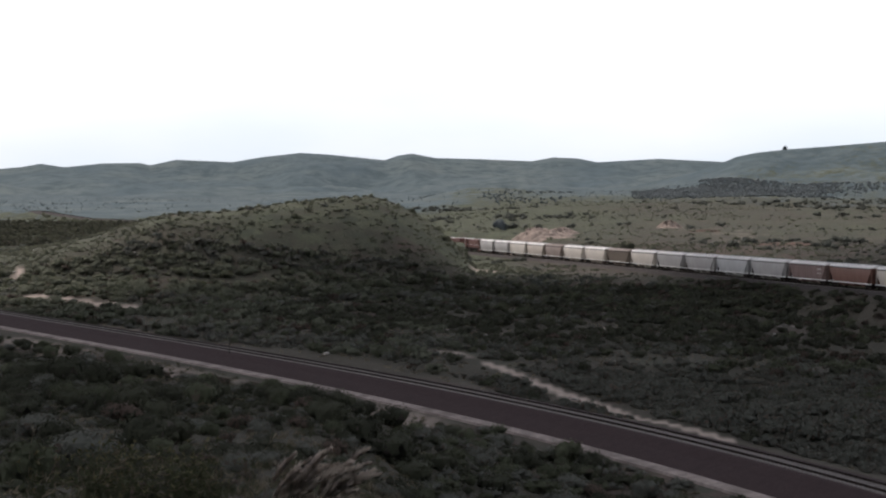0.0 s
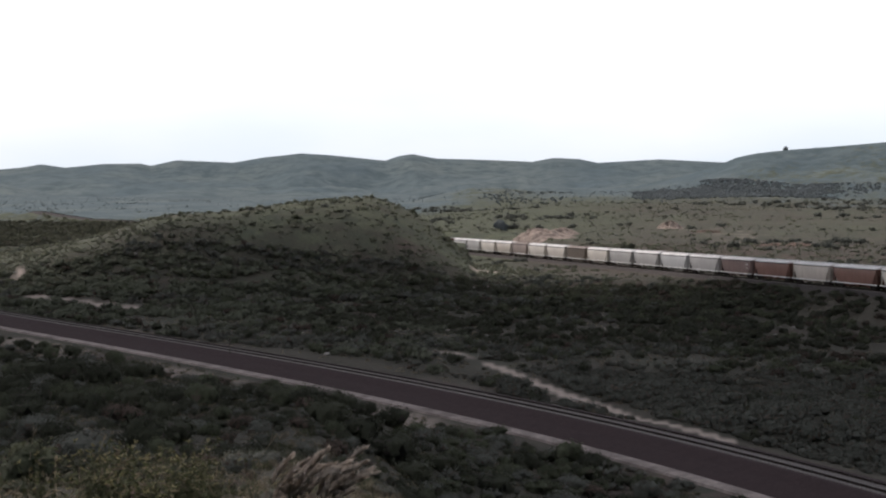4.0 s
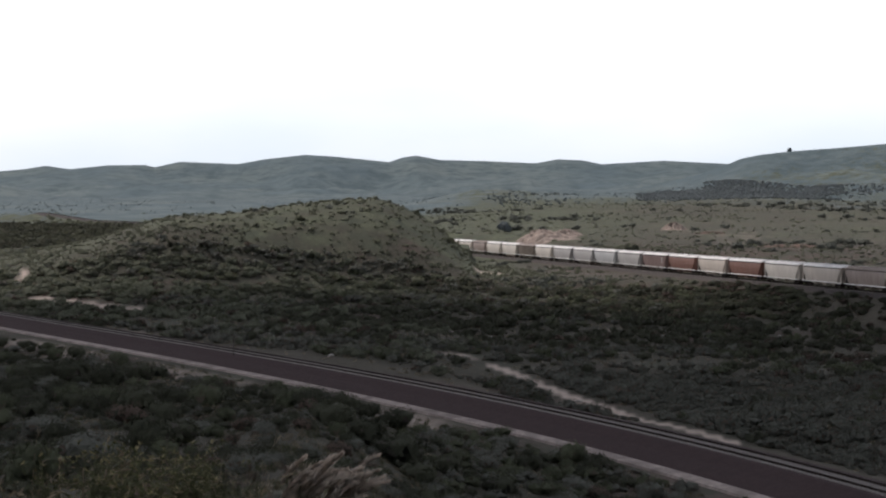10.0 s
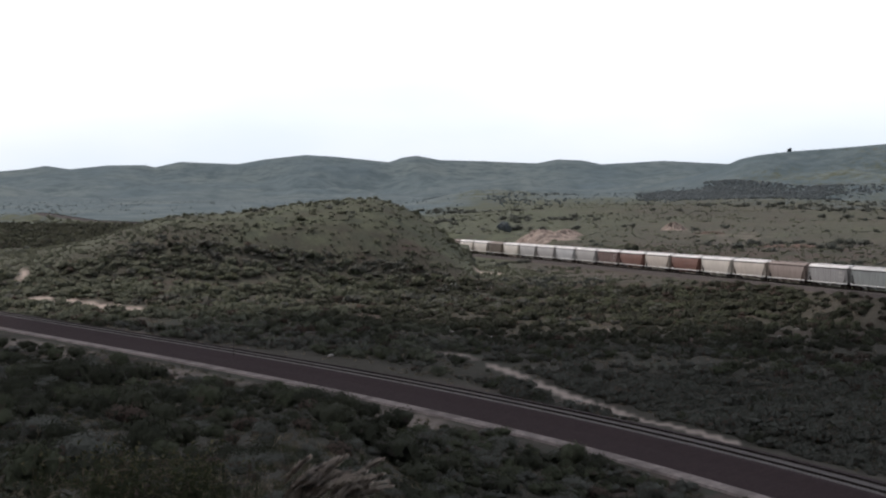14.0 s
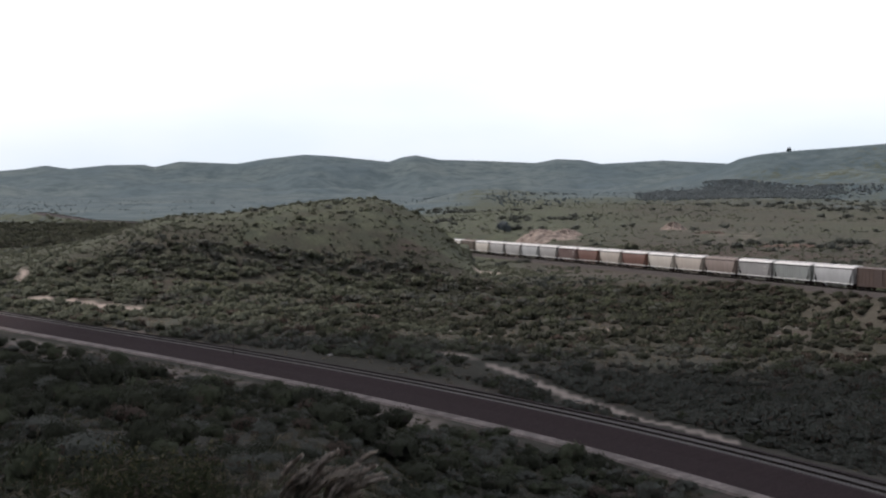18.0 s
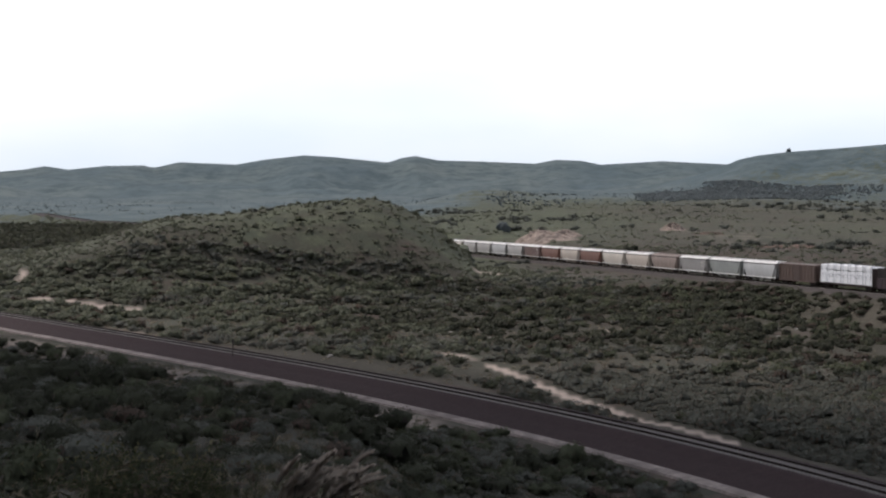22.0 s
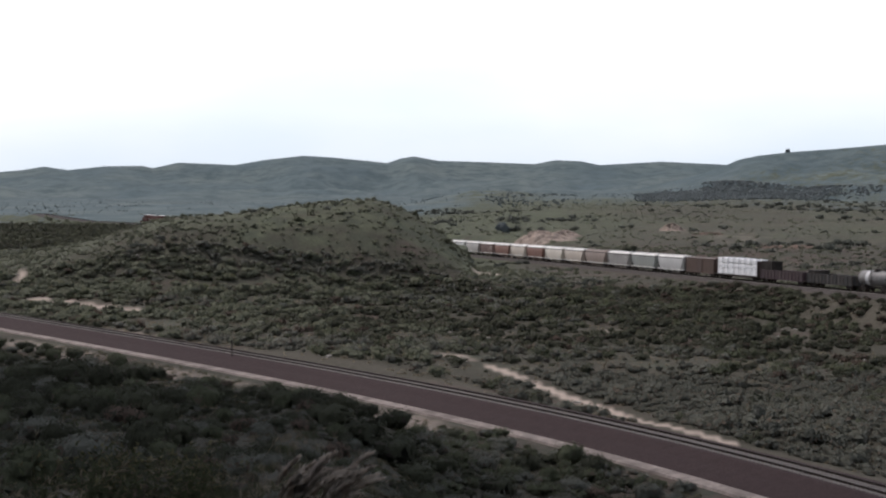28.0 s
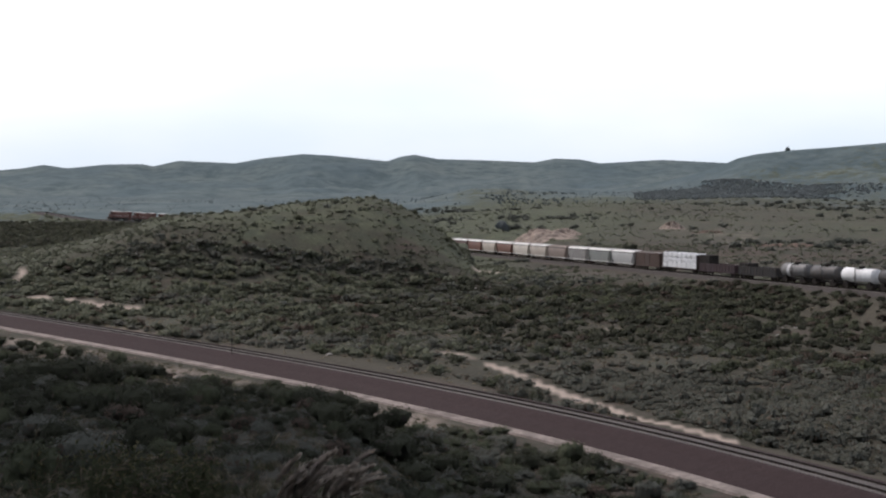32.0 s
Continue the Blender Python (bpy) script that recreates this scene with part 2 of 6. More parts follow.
def lattice(x, y, seed=0):
    """Smooth value noise, -1 to 1."""
    xi, yi = np.floor(x).astype(np.int64), np.floor(y).astype(np.int64)
    fx, fy = x - xi, y - yi
    fx, fy = fx * fx * (3 - 2 * fx), fy * fy * (3 - 2 * fy)

    def h(a, b):
        v = (a * 374761393 + b * 668265263 + seed * 974634521) & 0xFFFFFFFF
        v = ((v ^ (v >> 13)) * 1274126177) & 0xFFFFFFFF
        return ((v ^ (v >> 16)) & 0xFFFF) / 32767.5 - 1
    return ((h(xi, yi) * (1 - fx) + h(xi + 1, yi) * fx) * (1 - fy)
            + (h(xi, yi + 1) * (1 - fx) + h(xi + 1, yi + 1) * fx) * fy)


def rough(x, y, size, octaves=4, seed=0, gain=0.5):
    v, a = 0, 1.0
    for o in range(octaves):
        v = v + a * lattice(x / size * 2 ** o + 17.3 * o, y / size * 2 ** o - 9.1 * o, seed + o)
        a *= gain
    return v


def smooth(a, b, v):
    k = np.clip((v - a) / (b - a), 0, 1)
    return k * k * (3 - 2 * k)


PLAN_R = np.concatenate([np.arange(0, 430, 2.0), [6000.0]])
TRUE_R = PLAN_R * (1 + (K_NEAR - 1) * smooth(10, 40, PLAN_R) * smooth(400, 200, PLAN_R))
TRACK_Z = CAM_Z * (1 - K_NEAR)


def on_plan(x, y):
    """A true place as it is drawn on the plan."""
    r = np.hypot(x, y)
    q = np.where(r > 0.01, np.interp(r, TRUE_R, PLAN_R) / np.maximum(r, 0.01), 1.0)
    return x * q, y * q, q


def true_place(x, y):
    """A place drawn on the plan, in metres, and how much it was spread."""
    r = np.hypot(x, y)
    q = np.where(r > 0.01, np.interp(r, PLAN_R, TRUE_R) / np.maximum(r, 0.01), 1.0)
    return x * q, y * q, q


LEFT_R = [0, 6, 10, 30, 60, 100, 130, 160, 185, 250, 350, 500, 650, 840, 1200, 2000, 2600, 5000]
LEFT_Z = [12.4, 12.2, 11.9, 8.8, 5.0, 1.0, -0.6, -1.2, -1.5, -3.0, -4.0, -4.0, -3.6, -2, 1.6, 4.5, 6.5, 10]
RIGHT_R = [0, 6, 10, 25, 45, 62, 80, 100, 150, 250, 340, 420, 470, 500, 650, 800, 1000, 1250, 1600, 5000]
RIGHT_Z = [12.4, 12.1, 11.7, 8, 2.5, -1.0, -1.4, -1.2, -2.4, -4.6, -6.4, -7.1, -5.2, -2.9, -0.4, 1.0, 4.5, 9.0, 11, 14]
# crest lines: bearing (tangent) and height
MOUND_T = [-0.34, -0.27, -0.22, -0.195, -0.177, -0.148, -0.127, -0.102, -0.08, -0.059, -0.043, -0.029, -0.016, -0.005, 0.002, 0.006, 0.013, 0.024]
MOUND_Z = [-4, -2, 2.2, 5.6, 8.0, 8.9, 9.5, 11.0, 12.0, 12.9, 12.9, 11.2, 8.6, 5.6, 2.9, 1.2, -2.0, -6]
RANGE_T = [-0.5, -0.35, -0.28, -0.264, -0.251, -0.236, -0.212, -0.189, -0.182, -0.166, -0.13, -0.112, -0.087, -0.069, -0.034, -0.026,
           -0.017, -0.002, 0.024, 0.059, 0.072, 0.088, 0.1, 0.139, 0.18, 0.25, 0.5]
RANGE_P = [44, 36, 41, 45, 51, 45, 52, 53, 49, 59, 55, 64, 72, 69, 59, 67, 71, 63, 61, 57, 64, 62, 55, 61, 55, 50, 45]
EAST_T = [0.05, 0.12, 0.16, 0.178, 0.188, 0.2, 0.22, 0.248, 0.28, 0.34, 0.5]
EAST_P = [-20, 10, 35, 52, 64, 71, 77, 82, 89, 98, 100]
LOW_T = [-0.06, -0.015, 0.0, 0.02, 0.042, 0.075, 0.13, 0.148, 0.165, 0.185, 0.21, 0.228, 0.255, 0.28, 0.4]
LOW_P = [-30, -12, -2, 10, 8, 2, 3, 12, 21, 25, 20, 13, 17, 17, 15]


def land(x, y, formation=True):
    """The height of the ground."""
    true_x, true_y = np.asarray(x, float), np.asarray(y, float)
    x, y, q = on_plan(true_x, true_y)
    r = np.hypot(x, y)
    t = np.where(y > 0.3 * np.abs(x), x / np.maximum(y, 1e-3), np.sign(x) * 3.3)
    w = 0.5 + (smooth(-0.10, 0.10, t) - 0.5) * smooth(-0.9, 0.3, y / np.maximum(r, 1e-6))
    lr = np.log(r + 8)
    z = (1 - w) * np.interp(lr, np.log(np.array(LEFT_R) + 8), LEFT_Z) + w * np.interp(lr, np.log(np.array(RIGHT_R) + 8), RIGHT_Z)
    z = np.where(y < 0, 12.4 + (z - 12.4) * np.clip(1 + y / 30, 0, 1) + 0.05 * np.minimum(-y, 200), z)
    z = z + smooth(20, 80, r) * 0.45 * rough(x, y, 26, 3, 5) + smooth(6, 40, r) * 0.10 * rough(x, y, 4, 2, 8)
    z = z + smooth(450, 900, r) * 1.6 * rough(x, y, 130, 4, 11)
    # grassy mound
    top = np.interp(t, MOUND_T, MOUND_Z)
    yc = 440 + 25 * np.sin(9 * t)
    d = np.where(y < yc, (yc - y) / (70 + 30 * smooth(-0.05, -0.2, t)), (y - yc) / 60)
    bell = np.exp(-np.abs(d) ** 1.9)
    lift = np.maximum(top - z, 0) * bell
    z = z + lift * (1 + 0.05 * rough(x, y, 40, 3, 21) * (1 - bell))
    # low ridge, eastern hill and the long range behind
    for bear, peak, crest, foot, power, seed in ((LOW_T, LOW_P, 1450, 1100, 1.0, 31), (EAST_T, EAST_P, 2250, 1650, 1.1, 41), (RANGE_T, RANGE_P, 3700, 2650, 1.15, 51)):
        h = CAM_Z + np.interp(t, bear, peak) * crest / 2800
        k = np.clip((r - foot) / (crest - foot), 0, 1)
        back_k = np.exp(-((np.maximum(r - crest, 0)) / 500) ** 2)
        shape = k ** power * (0.35 + 0.65 * k)
        spur = np.abs(lattice(np.arctan2(x, y) * crest / 150 + 0.6 * lattice(x / 200, y / 200, seed), r / 900, seed))
        amount = np.maximum(h - z, 0)
        z = np.maximum(z, z + amount * shape * back_k * (1 - 0.8 * (1 - k) * (1 - spur) * smooth(0.0, 0.25, k)) + amount * 0.20 * rough(x, y, 150, 5, seed + 3) * np.sin(np.pi * k))
    if formation:
        # the near track bed with its service road
        g = near_slope(y)
        dn = (x - near_x(y)) / np.sqrt(1 + g * g)
        inside = (y > -60) & (y < 420)
        target = np.where(dn < 0, -1.05, -0.85)
        k = np.where(inside, 1 - smooth(6.5, 20, np.abs(dn)), 0)
        k = np.where(dn > 0, np.where(inside, 1 - smooth(3.5, 8, dn), 0), k)
        z = z + (target - z) * k
    z = CAM_Z - (CAM_Z - z) / q
    return far_bed(true_x, true_y, z) if formation else z


def far_bed(x, y, z):
    shape = z.shape
    xf, yf, zf = x.ravel(), y.ravel(), z.ravel().copy()
    near = np.flatnonzero((yf > -60) & (yf < 1000) & (xf < 260) & (xf > -330)
                          & (np.abs(xf - np.interp(yf, LINE[:, 1], LINE[:, 0])) < 95))
    if near.size:
        best, tz, front = np.full(near.size, 1e9), np.zeros(near.size), np.zeros(near.size)
        px, py = xf[near], yf[near]
        for a, b in zip(LINE[:-1], LINE[1:]):
            v = b[:2] - a[:2]
            k = np.clip(((px - a[0]) * v[0] + (py - a[1]) * v[1]) / (v @ v), 0, 1)
            d = np.hypot(px - a[0] - k * v[0], py - a[1] - k * v[1])
            take = d < best
            best, tz = np.where(take, d, best), np.where(take, a[2] + k * (b[2] - a[2]), tz)
            front = np.where(take, v[0] * (py - a[1]) - v[1] * (px - a[0]), front)
        m = 1 - smooth(4.5, 16, best)
        zf[near] += (tz - 0.95 - zf[near]) * m
        # open ground on the valley side of the line
        cap = tz - 0.95 + 0.015 * np.maximum(best - 8, 0) + 30 * smooth(40, 88, best) + 30 * smooth(0.020, 0.006, px / np.maximum(py, 1))
        zf[near] = np.where(front > 0, np.minimum(zf[near], cap), zf[near])
    return zf.reshape(shape)


# bare ground: a start, an end, half width (all in metres)
BARE = [((17.5, 94.0), (13.4, 108.0), 0.42), ((13.4, 108.0), (11.3, 119.8), 0.62), ((11.3, 119.8), (5.9, 139), 0.62), ((5.9, 139), (4.0, 147.0), 0.6),
        ((2.6, 152.5), (0.5, 154.5), 1.3), ((-69, 262), (-55.6, 242), 1.5), ((-55.6, 242), (-41.0, 221.5), 1.4), ((-91.8, 346), (-88.0, 345), 1.0),
        ((-91.3, 345), (-83.6, 312), 0.8), ((8.8, 408), (17.5, 402), 2.2), ((-12, 196), (-17, 197), 1.0), ((21, 208), (24, 207), 0.7)]


def bare_amount(x, y, grow=0.0):
    v = np.zeros_like(x)
    wob = 0.5 * rough(x, y, 3.0, 3, 77)
    for a, b, half in BARE:
        half = half + grow
        ax, ay, dx, dy = a[0], a[1], b[0] - a[0], b[1] - a[1]
        k = np.clip(((x - ax) * dx + (y - ay) * dy) / (dx * dx + dy * dy), 0, 1)
        d = np.hypot(x - ax - k * dx, (y - ay - k * dy))
        v = np.maximum(v, 1 - smooth(half * 0.75, half * 1.5, d + wob * half * 0.6))
    return v


def mesh_of(name, verts, faces, material, attrs=None, smooth_shade=False):
    """A mesh from arrays: faces all of one size."""
    verts, faces = np.asarray(verts, np.float32), np.asarray(faces, np.int32)
    me = bpy.data.meshes.new(name)
    k = faces.shape[1]
    me.vertices.add(len(verts)); me.vertices.foreach_set("co", verts.ravel())
    me.loops.add(faces.size); me.loops.foreach_set("vertex_index", faces.ravel())
    me.polygons.add(len(faces)); me.polygons.foreach_set("loop_start", np.arange(0, faces.size, k, dtype=np.int32))
    me.update(calc_edges=True)
    me.polygons.foreach_set("use_smooth", np.full(len(faces), smooth_shade))
    for key, vals in (attrs or {}).items():
        vals = np.asarray(vals, np.float32)
        at = me.attributes.new(key, "FLOAT" if vals.ndim == 1 else "FLOAT_VECTOR", "POINT")
        at.data.foreach_set("value" if vals.ndim == 1 else "vector", vals.ravel())
    me.materials.append(material)
    me.validate()
    return me


def make_ground():
    fine = np.linspace(-18, 18, 440)
    side = np.concatenate([np.geomspace(0.1, 162, 44)])
    az = np.radians(np.concatenate([-18 - side[::-1], fine, 18 + side]))
    az[0], az[-1] = -math.pi, math.pi
    rr = np.concatenate([[0.0], np.geomspace(1.2, 4950, 390)])
    A, R = np.meshgrid(az, rr)
    x, y = R * np.sin(A), R * np.cos(A)
    z = land(x, y)
    n, m = A.shape
    i = np.arange(n * m).reshape(n, m)
    f = np.stack([i[:-1, :-1], i[:-1, 1:], i[1:, 1:], i[1:, :-1]], -1).reshape(-1, 4)
    t = x / np.maximum(y, 1)
    fx = np.interp(y, LINE[:, 1], LINE[:, 0])
    bank = smooth(-34 - 14 * smooth(0.16, 0.22, t), -20 - 10 * smooth(0.16, 0.22, t), x - fx) * (x < fx + 8) * smooth(0.03, 0.10, t) * (y > 200)
    true_xyz = np.stack([x, y, z], -1).reshape(-1, 3)
    x, y, _ = on_plan(x, y)
    R = np.hypot(x, y)
    g = near_slope(y)
    side = (x - near_x(y)) / np.sqrt(1 + g * g)
    hill = np.exp(-((y - 420) / 120) ** 2) * smooth(0.08, 0.0, t)
    green = 0.75 * hill - 0.8 * bank + 0.25 * smooth(2300, 3200, R) - 0.35 * smooth(380, 450, y) * smooth(0.05, 0.16, t) * smooth(1500, 1000, R) + 0.5 * smooth(450, 600, y) \
        - 0.25 * smooth(140, 100, R) + 0.12 * rough(x, y, 60, 3, 61)
    rank = 0.15 * bank + 1.1 * smooth(1.5, 2.5, side) * smooth(9.5, 7.5, side) * smooth(210, 180, y) + 0.75 * smooth(5.5, 9, side) * smooth(150, 120, y) + 0.45 * smooth(80, 110, y) * smooth(200, 150, y) + (0.35 + 0.75 * smooth(-0.08, 0.03, t)) * smooth(150, 210, y) * smooth(400, 330, y) + 0.25 * hill * smooth(0.04, -0.06, t) + 0.7 * smooth(-8, -16, side) * smooth(5, 12, R) \
        + 0.5 * smooth(480, 530, y) * smooth(640, 580, y) * smooth(-0.18, -0.22, t) + 0.15 * rough(x, y, 45, 3, 66)
    # woody grows with distance and brings in the haze-blue colour
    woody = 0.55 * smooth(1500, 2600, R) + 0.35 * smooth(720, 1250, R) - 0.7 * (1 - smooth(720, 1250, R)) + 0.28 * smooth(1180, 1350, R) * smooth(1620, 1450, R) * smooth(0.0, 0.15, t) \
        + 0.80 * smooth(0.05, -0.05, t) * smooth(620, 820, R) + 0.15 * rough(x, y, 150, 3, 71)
    px = x - (103 + (y - 640) * -0.07)
    eroded = 0.30 * np.exp(-((px - 12 * rough(x, y, 60, 2, 203)) / 11) ** 2) * smooth(470, 510, y) * smooth(690, 640, y) * smooth(0.0, 0.55, rough(x, y, 9, 4, 201))
    eroded = eroded + 0.60 * smooth(-6.0, -7.5, side) * smooth(-17, -12, side) * (y > 66) * (y < 165) * smooth(-0.1, 0.5, rough(x, y, 8, 4, 205))
    eroded = np.maximum(eroded, 0.55 * smooth(-4.5, -5.5, side) * smooth(-14, -9, side) * smooth(70, 80, y) * smooth(118, 104, y) * smooth(0.02, -0.02, t) * smooth(-0.9, 0.1, rough(x, y, 6, 4, 215)))
    strip = 5.6 + 2.6 * smooth(100, 135, y)
    eroded = eroded + (0.05 + 0.40 * smooth(160, 178, y)) * smooth(3.0, 3.8, side) * smooth(strip + 1.0, strip - 0.6, side) * (y > 66) * (y < 300) * smooth(-0.9, 0.2, rough(x, y, 6, 3, 209))
    eroded = eroded + 0.06 * bank * smooth(-0.2, 0.6, rough(x, y, 8, 4, 207))
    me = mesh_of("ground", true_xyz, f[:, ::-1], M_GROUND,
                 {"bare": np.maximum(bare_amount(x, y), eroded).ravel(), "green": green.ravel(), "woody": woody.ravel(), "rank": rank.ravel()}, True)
    return tagged(new("ground", me), "dry scrubland of thin soil, grass and bare sandy patches", "ground", kind="structure")


make_ground()


def part(name, data, material, parent, label="", m=None):
    """Links a bmesh or a ready mesh as one mesh object under a thing or a part."""
    if isinstance(data, bmesh.types.BMesh):
        me = bpy.data.meshes.new(name)
        data.to_mesh(me); data.free()
        me.materials.append(material)
    else:
        me = data
    ob = new(name, me)
    ob.parent = parent
    if m is not None:
        ob.matrix_basis = m
    return tagged(ob, label)


def thing(name, label, category, group="", kind=""):
    return tagged(new(name), label, category, group, kind)


def sweep(points, profile, closed=False):
    """A bmesh of a cross-section (offset to the right, height) carried along points (x, y, z, heading as a unit vector)."""
    bm = bmesh.new()
    rows = []
    for x, y, z, hx, hy in points:
        rows.append([bm.verts.new((x + o * hy, y - o * hx, z + h)) for o, h in profile])
    k = len(profile)
    for a, b in zip(rows[:-1], rows[1:]):
        for j in range(k if closed else k - 1):
            bm.faces.new((a[j], a[(j + 1) % k], b[(j + 1) % k], b[j]))
    if closed:
        bm.faces.new(rows[0]); bm.faces.new(rows[-1][::-1])
    bmesh.ops.recalc_face_normals(bm, faces=bm.faces)
    return bm


def near_points(y0, y1, step):
    out = []
    n = int((y1 - y0) / step)
    for i in range(n + 1):
        y = y1 - (y1 - y0) * i / n
        g = float(near_slope(y)); k = math.hypot(1, g)
        out.append((K_NEAR * float(near_x(y)), K_NEAR * y, TRACK_Z, -g / k, -1 / k))
    return out


def far_points(u0, u1, step):
    return [(x, y, z, -math.sin(h), math.cos(h)) for x, y, z, h in (line_at(u0 + step * i) for i in range(int((u1 - u0) / step) + 1))]


def structure(name, bm, material, label, category):
    me = bpy.data.meshes.new(name)
    bm.to_mesh(me); bm.free(); me.materials.append(material)
    return tagged(new(name, me), label, category, kind="structure")


NEAR = near_points(20, 330, 2.0)
FAR = far_points(-34, 86, 0.5)
structure("ballast_bed", sweep(NEAR, [(-6.2, -2.0), (-5.5, -1.20), (-4.0, -1.05), (-1.85, -0.17), (-1.45, -0.16), (-1.36, -0.22), (1.36, -0.22), (1.45, -0.16), (1.85, -0.17), (3.2, -0.66), (5.3, -1.24), (6.0, -2.0)]),
          M_BALLAST, "dark brown crushed-stone ballast under the near railway track", "track bed")
structure("service_road", sweep(NEAR, [(4.85, -1.9), (5.05, -1.25), (5.6, -1.20), (6.6, -1.27), (7.0, -1.9)]),
          M_ROAD, "pale sandy service road beside the ballast", "road")
structure("ballast_bed", sweep(FAR, [(-5.2, -1.5), (-3.2, -0.85), (-1.8, -0.24), (1.8, -0.24), (3.2, -0.85), (5.2, -1.5)]),
          M_BALLAST_B, "grey-brown ballast under the far railway track", "track bed")
RAIL = [(-0.075, -0.17), (0.075, -0.17), (0.03, -0.13), (0.012, -0.05), (0.036, -0.03), (0.036, 0.0), (-0.036, 0.0), (-0.036, -0.03), (-0.012, -0.05), (-0.03, -0.13)]
for pts, where in ((NEAR, "near"), (FAR, "far")):
    track = thing("railway_track", "standard-gauge railway track with steel rails on ties", "railway track", kind="structure")
    for side in (-0.7525, 0.7525):
        rail = part("rail", sweep(pts, [(side + o, h) for o, h in RAIL], True), M_RAIL, track, "brown rusty steel rail")
        part("rail_head", sweep(pts, [(side + o, h) for o, h in ((-0.036, 0.001), (-0.03, 0.006), (0.03, 0.006), (0.036, 0.001))]), M_RAILTOP, rail, "dull worn running surface")
    if where == "near":
        NEAR_TRACK = track
    else:
        FAR_TRACK = track


# ---- the train ----
def box(bm, x0, x1, y0, y1, z0, z1):
    v = [bm.verts.new(p) for p in ((x0, y0, z0), (x1, y0, z0), (x1, y1, z0), (x0, y1, z0), (x0, y0, z1), (x1, y0, z1), (x1, y1, z1), (x0, y1, z1))]
    for f in ((0, 3, 2, 1), (4, 5, 6, 7), (0, 1, 5, 4), (1, 2, 6, 5), (2, 3, 7, 6), (3, 0, 4, 7)):
        bm.faces.new([v[i] for i in f])
    return v


def boxes(*dims):
    bm = bmesh.new()
    for d in dims:
        box(bm, *d)
    return bm


def bevelled(bm, w, seg=2):
    bmesh.ops.bevel(bm, geom=bm.edges[:], offset=w, segments=seg, affect="EDGES", profile=0.7)
    return bm


def loft(rings, cap=True, soft=True):
    bm = bmesh.new()
    rows = [[bm.verts.new(p) for p in ring] for ring in rings]
    k = len(rows[0])
    for a, b in zip(rows[:-1], rows[1:]):
        for j in range(k):
            f = bm.faces.new((a[j], a[(j + 1) % k], b[(j + 1) % k], b[j]))
            f.smooth = soft
    if cap:
        for ring in (rings[0][::-1], rings[-1]):
            bm.faces.new([bm.verts.new(p) for p in ring])
    bmesh.ops.recalc_face_normals(bm, faces=bm.faces)
    return bm


def drum(axis, r, length, seg=14, at=(0, 0, 0)):
    bm = bmesh.new()
    bmesh.ops.create_cone(bm, cap_ends=True, segments=seg, radius1=r, radius2=r, depth=length)
    turn = {"x": Matrix.Rotation(radians(90), 4, "Y"), "y": Matrix.Rotation(radians(90), 4, "X"), "z": Matrix.Identity(4)}[axis]
    bmesh.ops.transform(bm, matrix=Matrix.Translation(at) @ turn, verts=bm.verts)
    for f in bm.faces:
        f.smooth = len(f.verts) == 4
    return bm


STORE = {}


def shared(key, build, material):
    """One mesh for all alike pieces."""
    k = (key, material.name)
    if k not in STORE:
        bm = build()
        me = bpy.data.meshes.new(key)
        bm.to_mesh(me); bm.free(); me.materials.append(material)
        STORE[k] = me
    return STORE[k]


def wheel_mesh():
    r = 0.457
    rings = []
    for y, q in ((-0.07, 0.30), (-0.07, r + 0.03), (-0.04, r + 0.03), (-0.03, r), (0.07, r - 0.01), (0.07, 0.36), (0.02, 0.32)):
        rings.append([(q * math.cos(a * math.pi / 9), y, q * math.sin(a * math.pi / 9)) for a in range(18)])
    return loft(rings)


def frame_mesh():
    bm = boxes((-0.25, 0.25, -1.15, 1.15, 0.42, 0.78))
    for s in (-1, 1):
        y0, y1 = sorted((s * 0.98, s * 1.14))
        box(bm, -1.25, 1.25, y0, y1, 0.62, 0.82)
        box(bm, -0.55, 0.55, y0, y1, 0.24, 0.40)
        for x in (-0.9, 0.9):
            box(bm, x - 0.14, x + 0.14, y0 - 0.03, y1 + 0.03, 0.34, 0.66)
        for x in (-0.42, 0.42):
            box(bm, x - 0.1, x + 0.1, y0, y1, 0.36, 0.66)
    return bm


def truck(car, x):
    t = part("truck", shared("truck_frame", frame_mesh, M_STEEL), M_STEEL, car, "dirty steel truck frame", pose(x, 0, 0))
    for a in (-0.88, 0.88):
        for s in (-1, 1):
            part("wheel", shared("wheel", wheel_mesh, M_RAIL), M_RAIL, t, "", pose(a, s * 0.76, 0.457, 0, 0, 0 if s < 0 else 180))


def ends(car, length, z=0.86):
    for s in (-1, 1):
        part("coupler", shared("coupler", lambda: boxes((-0.75, 0.0, -0.12, 0.12, -0.12, 0.12), (0.0, 0.22, -0.16, 0.16, -0.15, 0.15)), M_STEEL),
             M_STEEL, car, "", pose(s * (length / 2 - 0.2), 0, z, 0, 0, 0 if s > 0 else 180))


def ladder_mesh(h):
    bm = boxes((-0.22, -0.17, -0.03, 0.03, 0, h), (0.17, 0.22, -0.03, 0.03, 0, h))
    for i in range(int(h / 0.38)):
        box(bm, -0.2, 0.2, -0.025, 0.025, 0.2 + 0.38 * i, 0.24 + 0.38 * i)
    return bm


def mirror_ring(half):
    return half + [(-y, z) for y, z in half[::-1] if y > 1e-6]


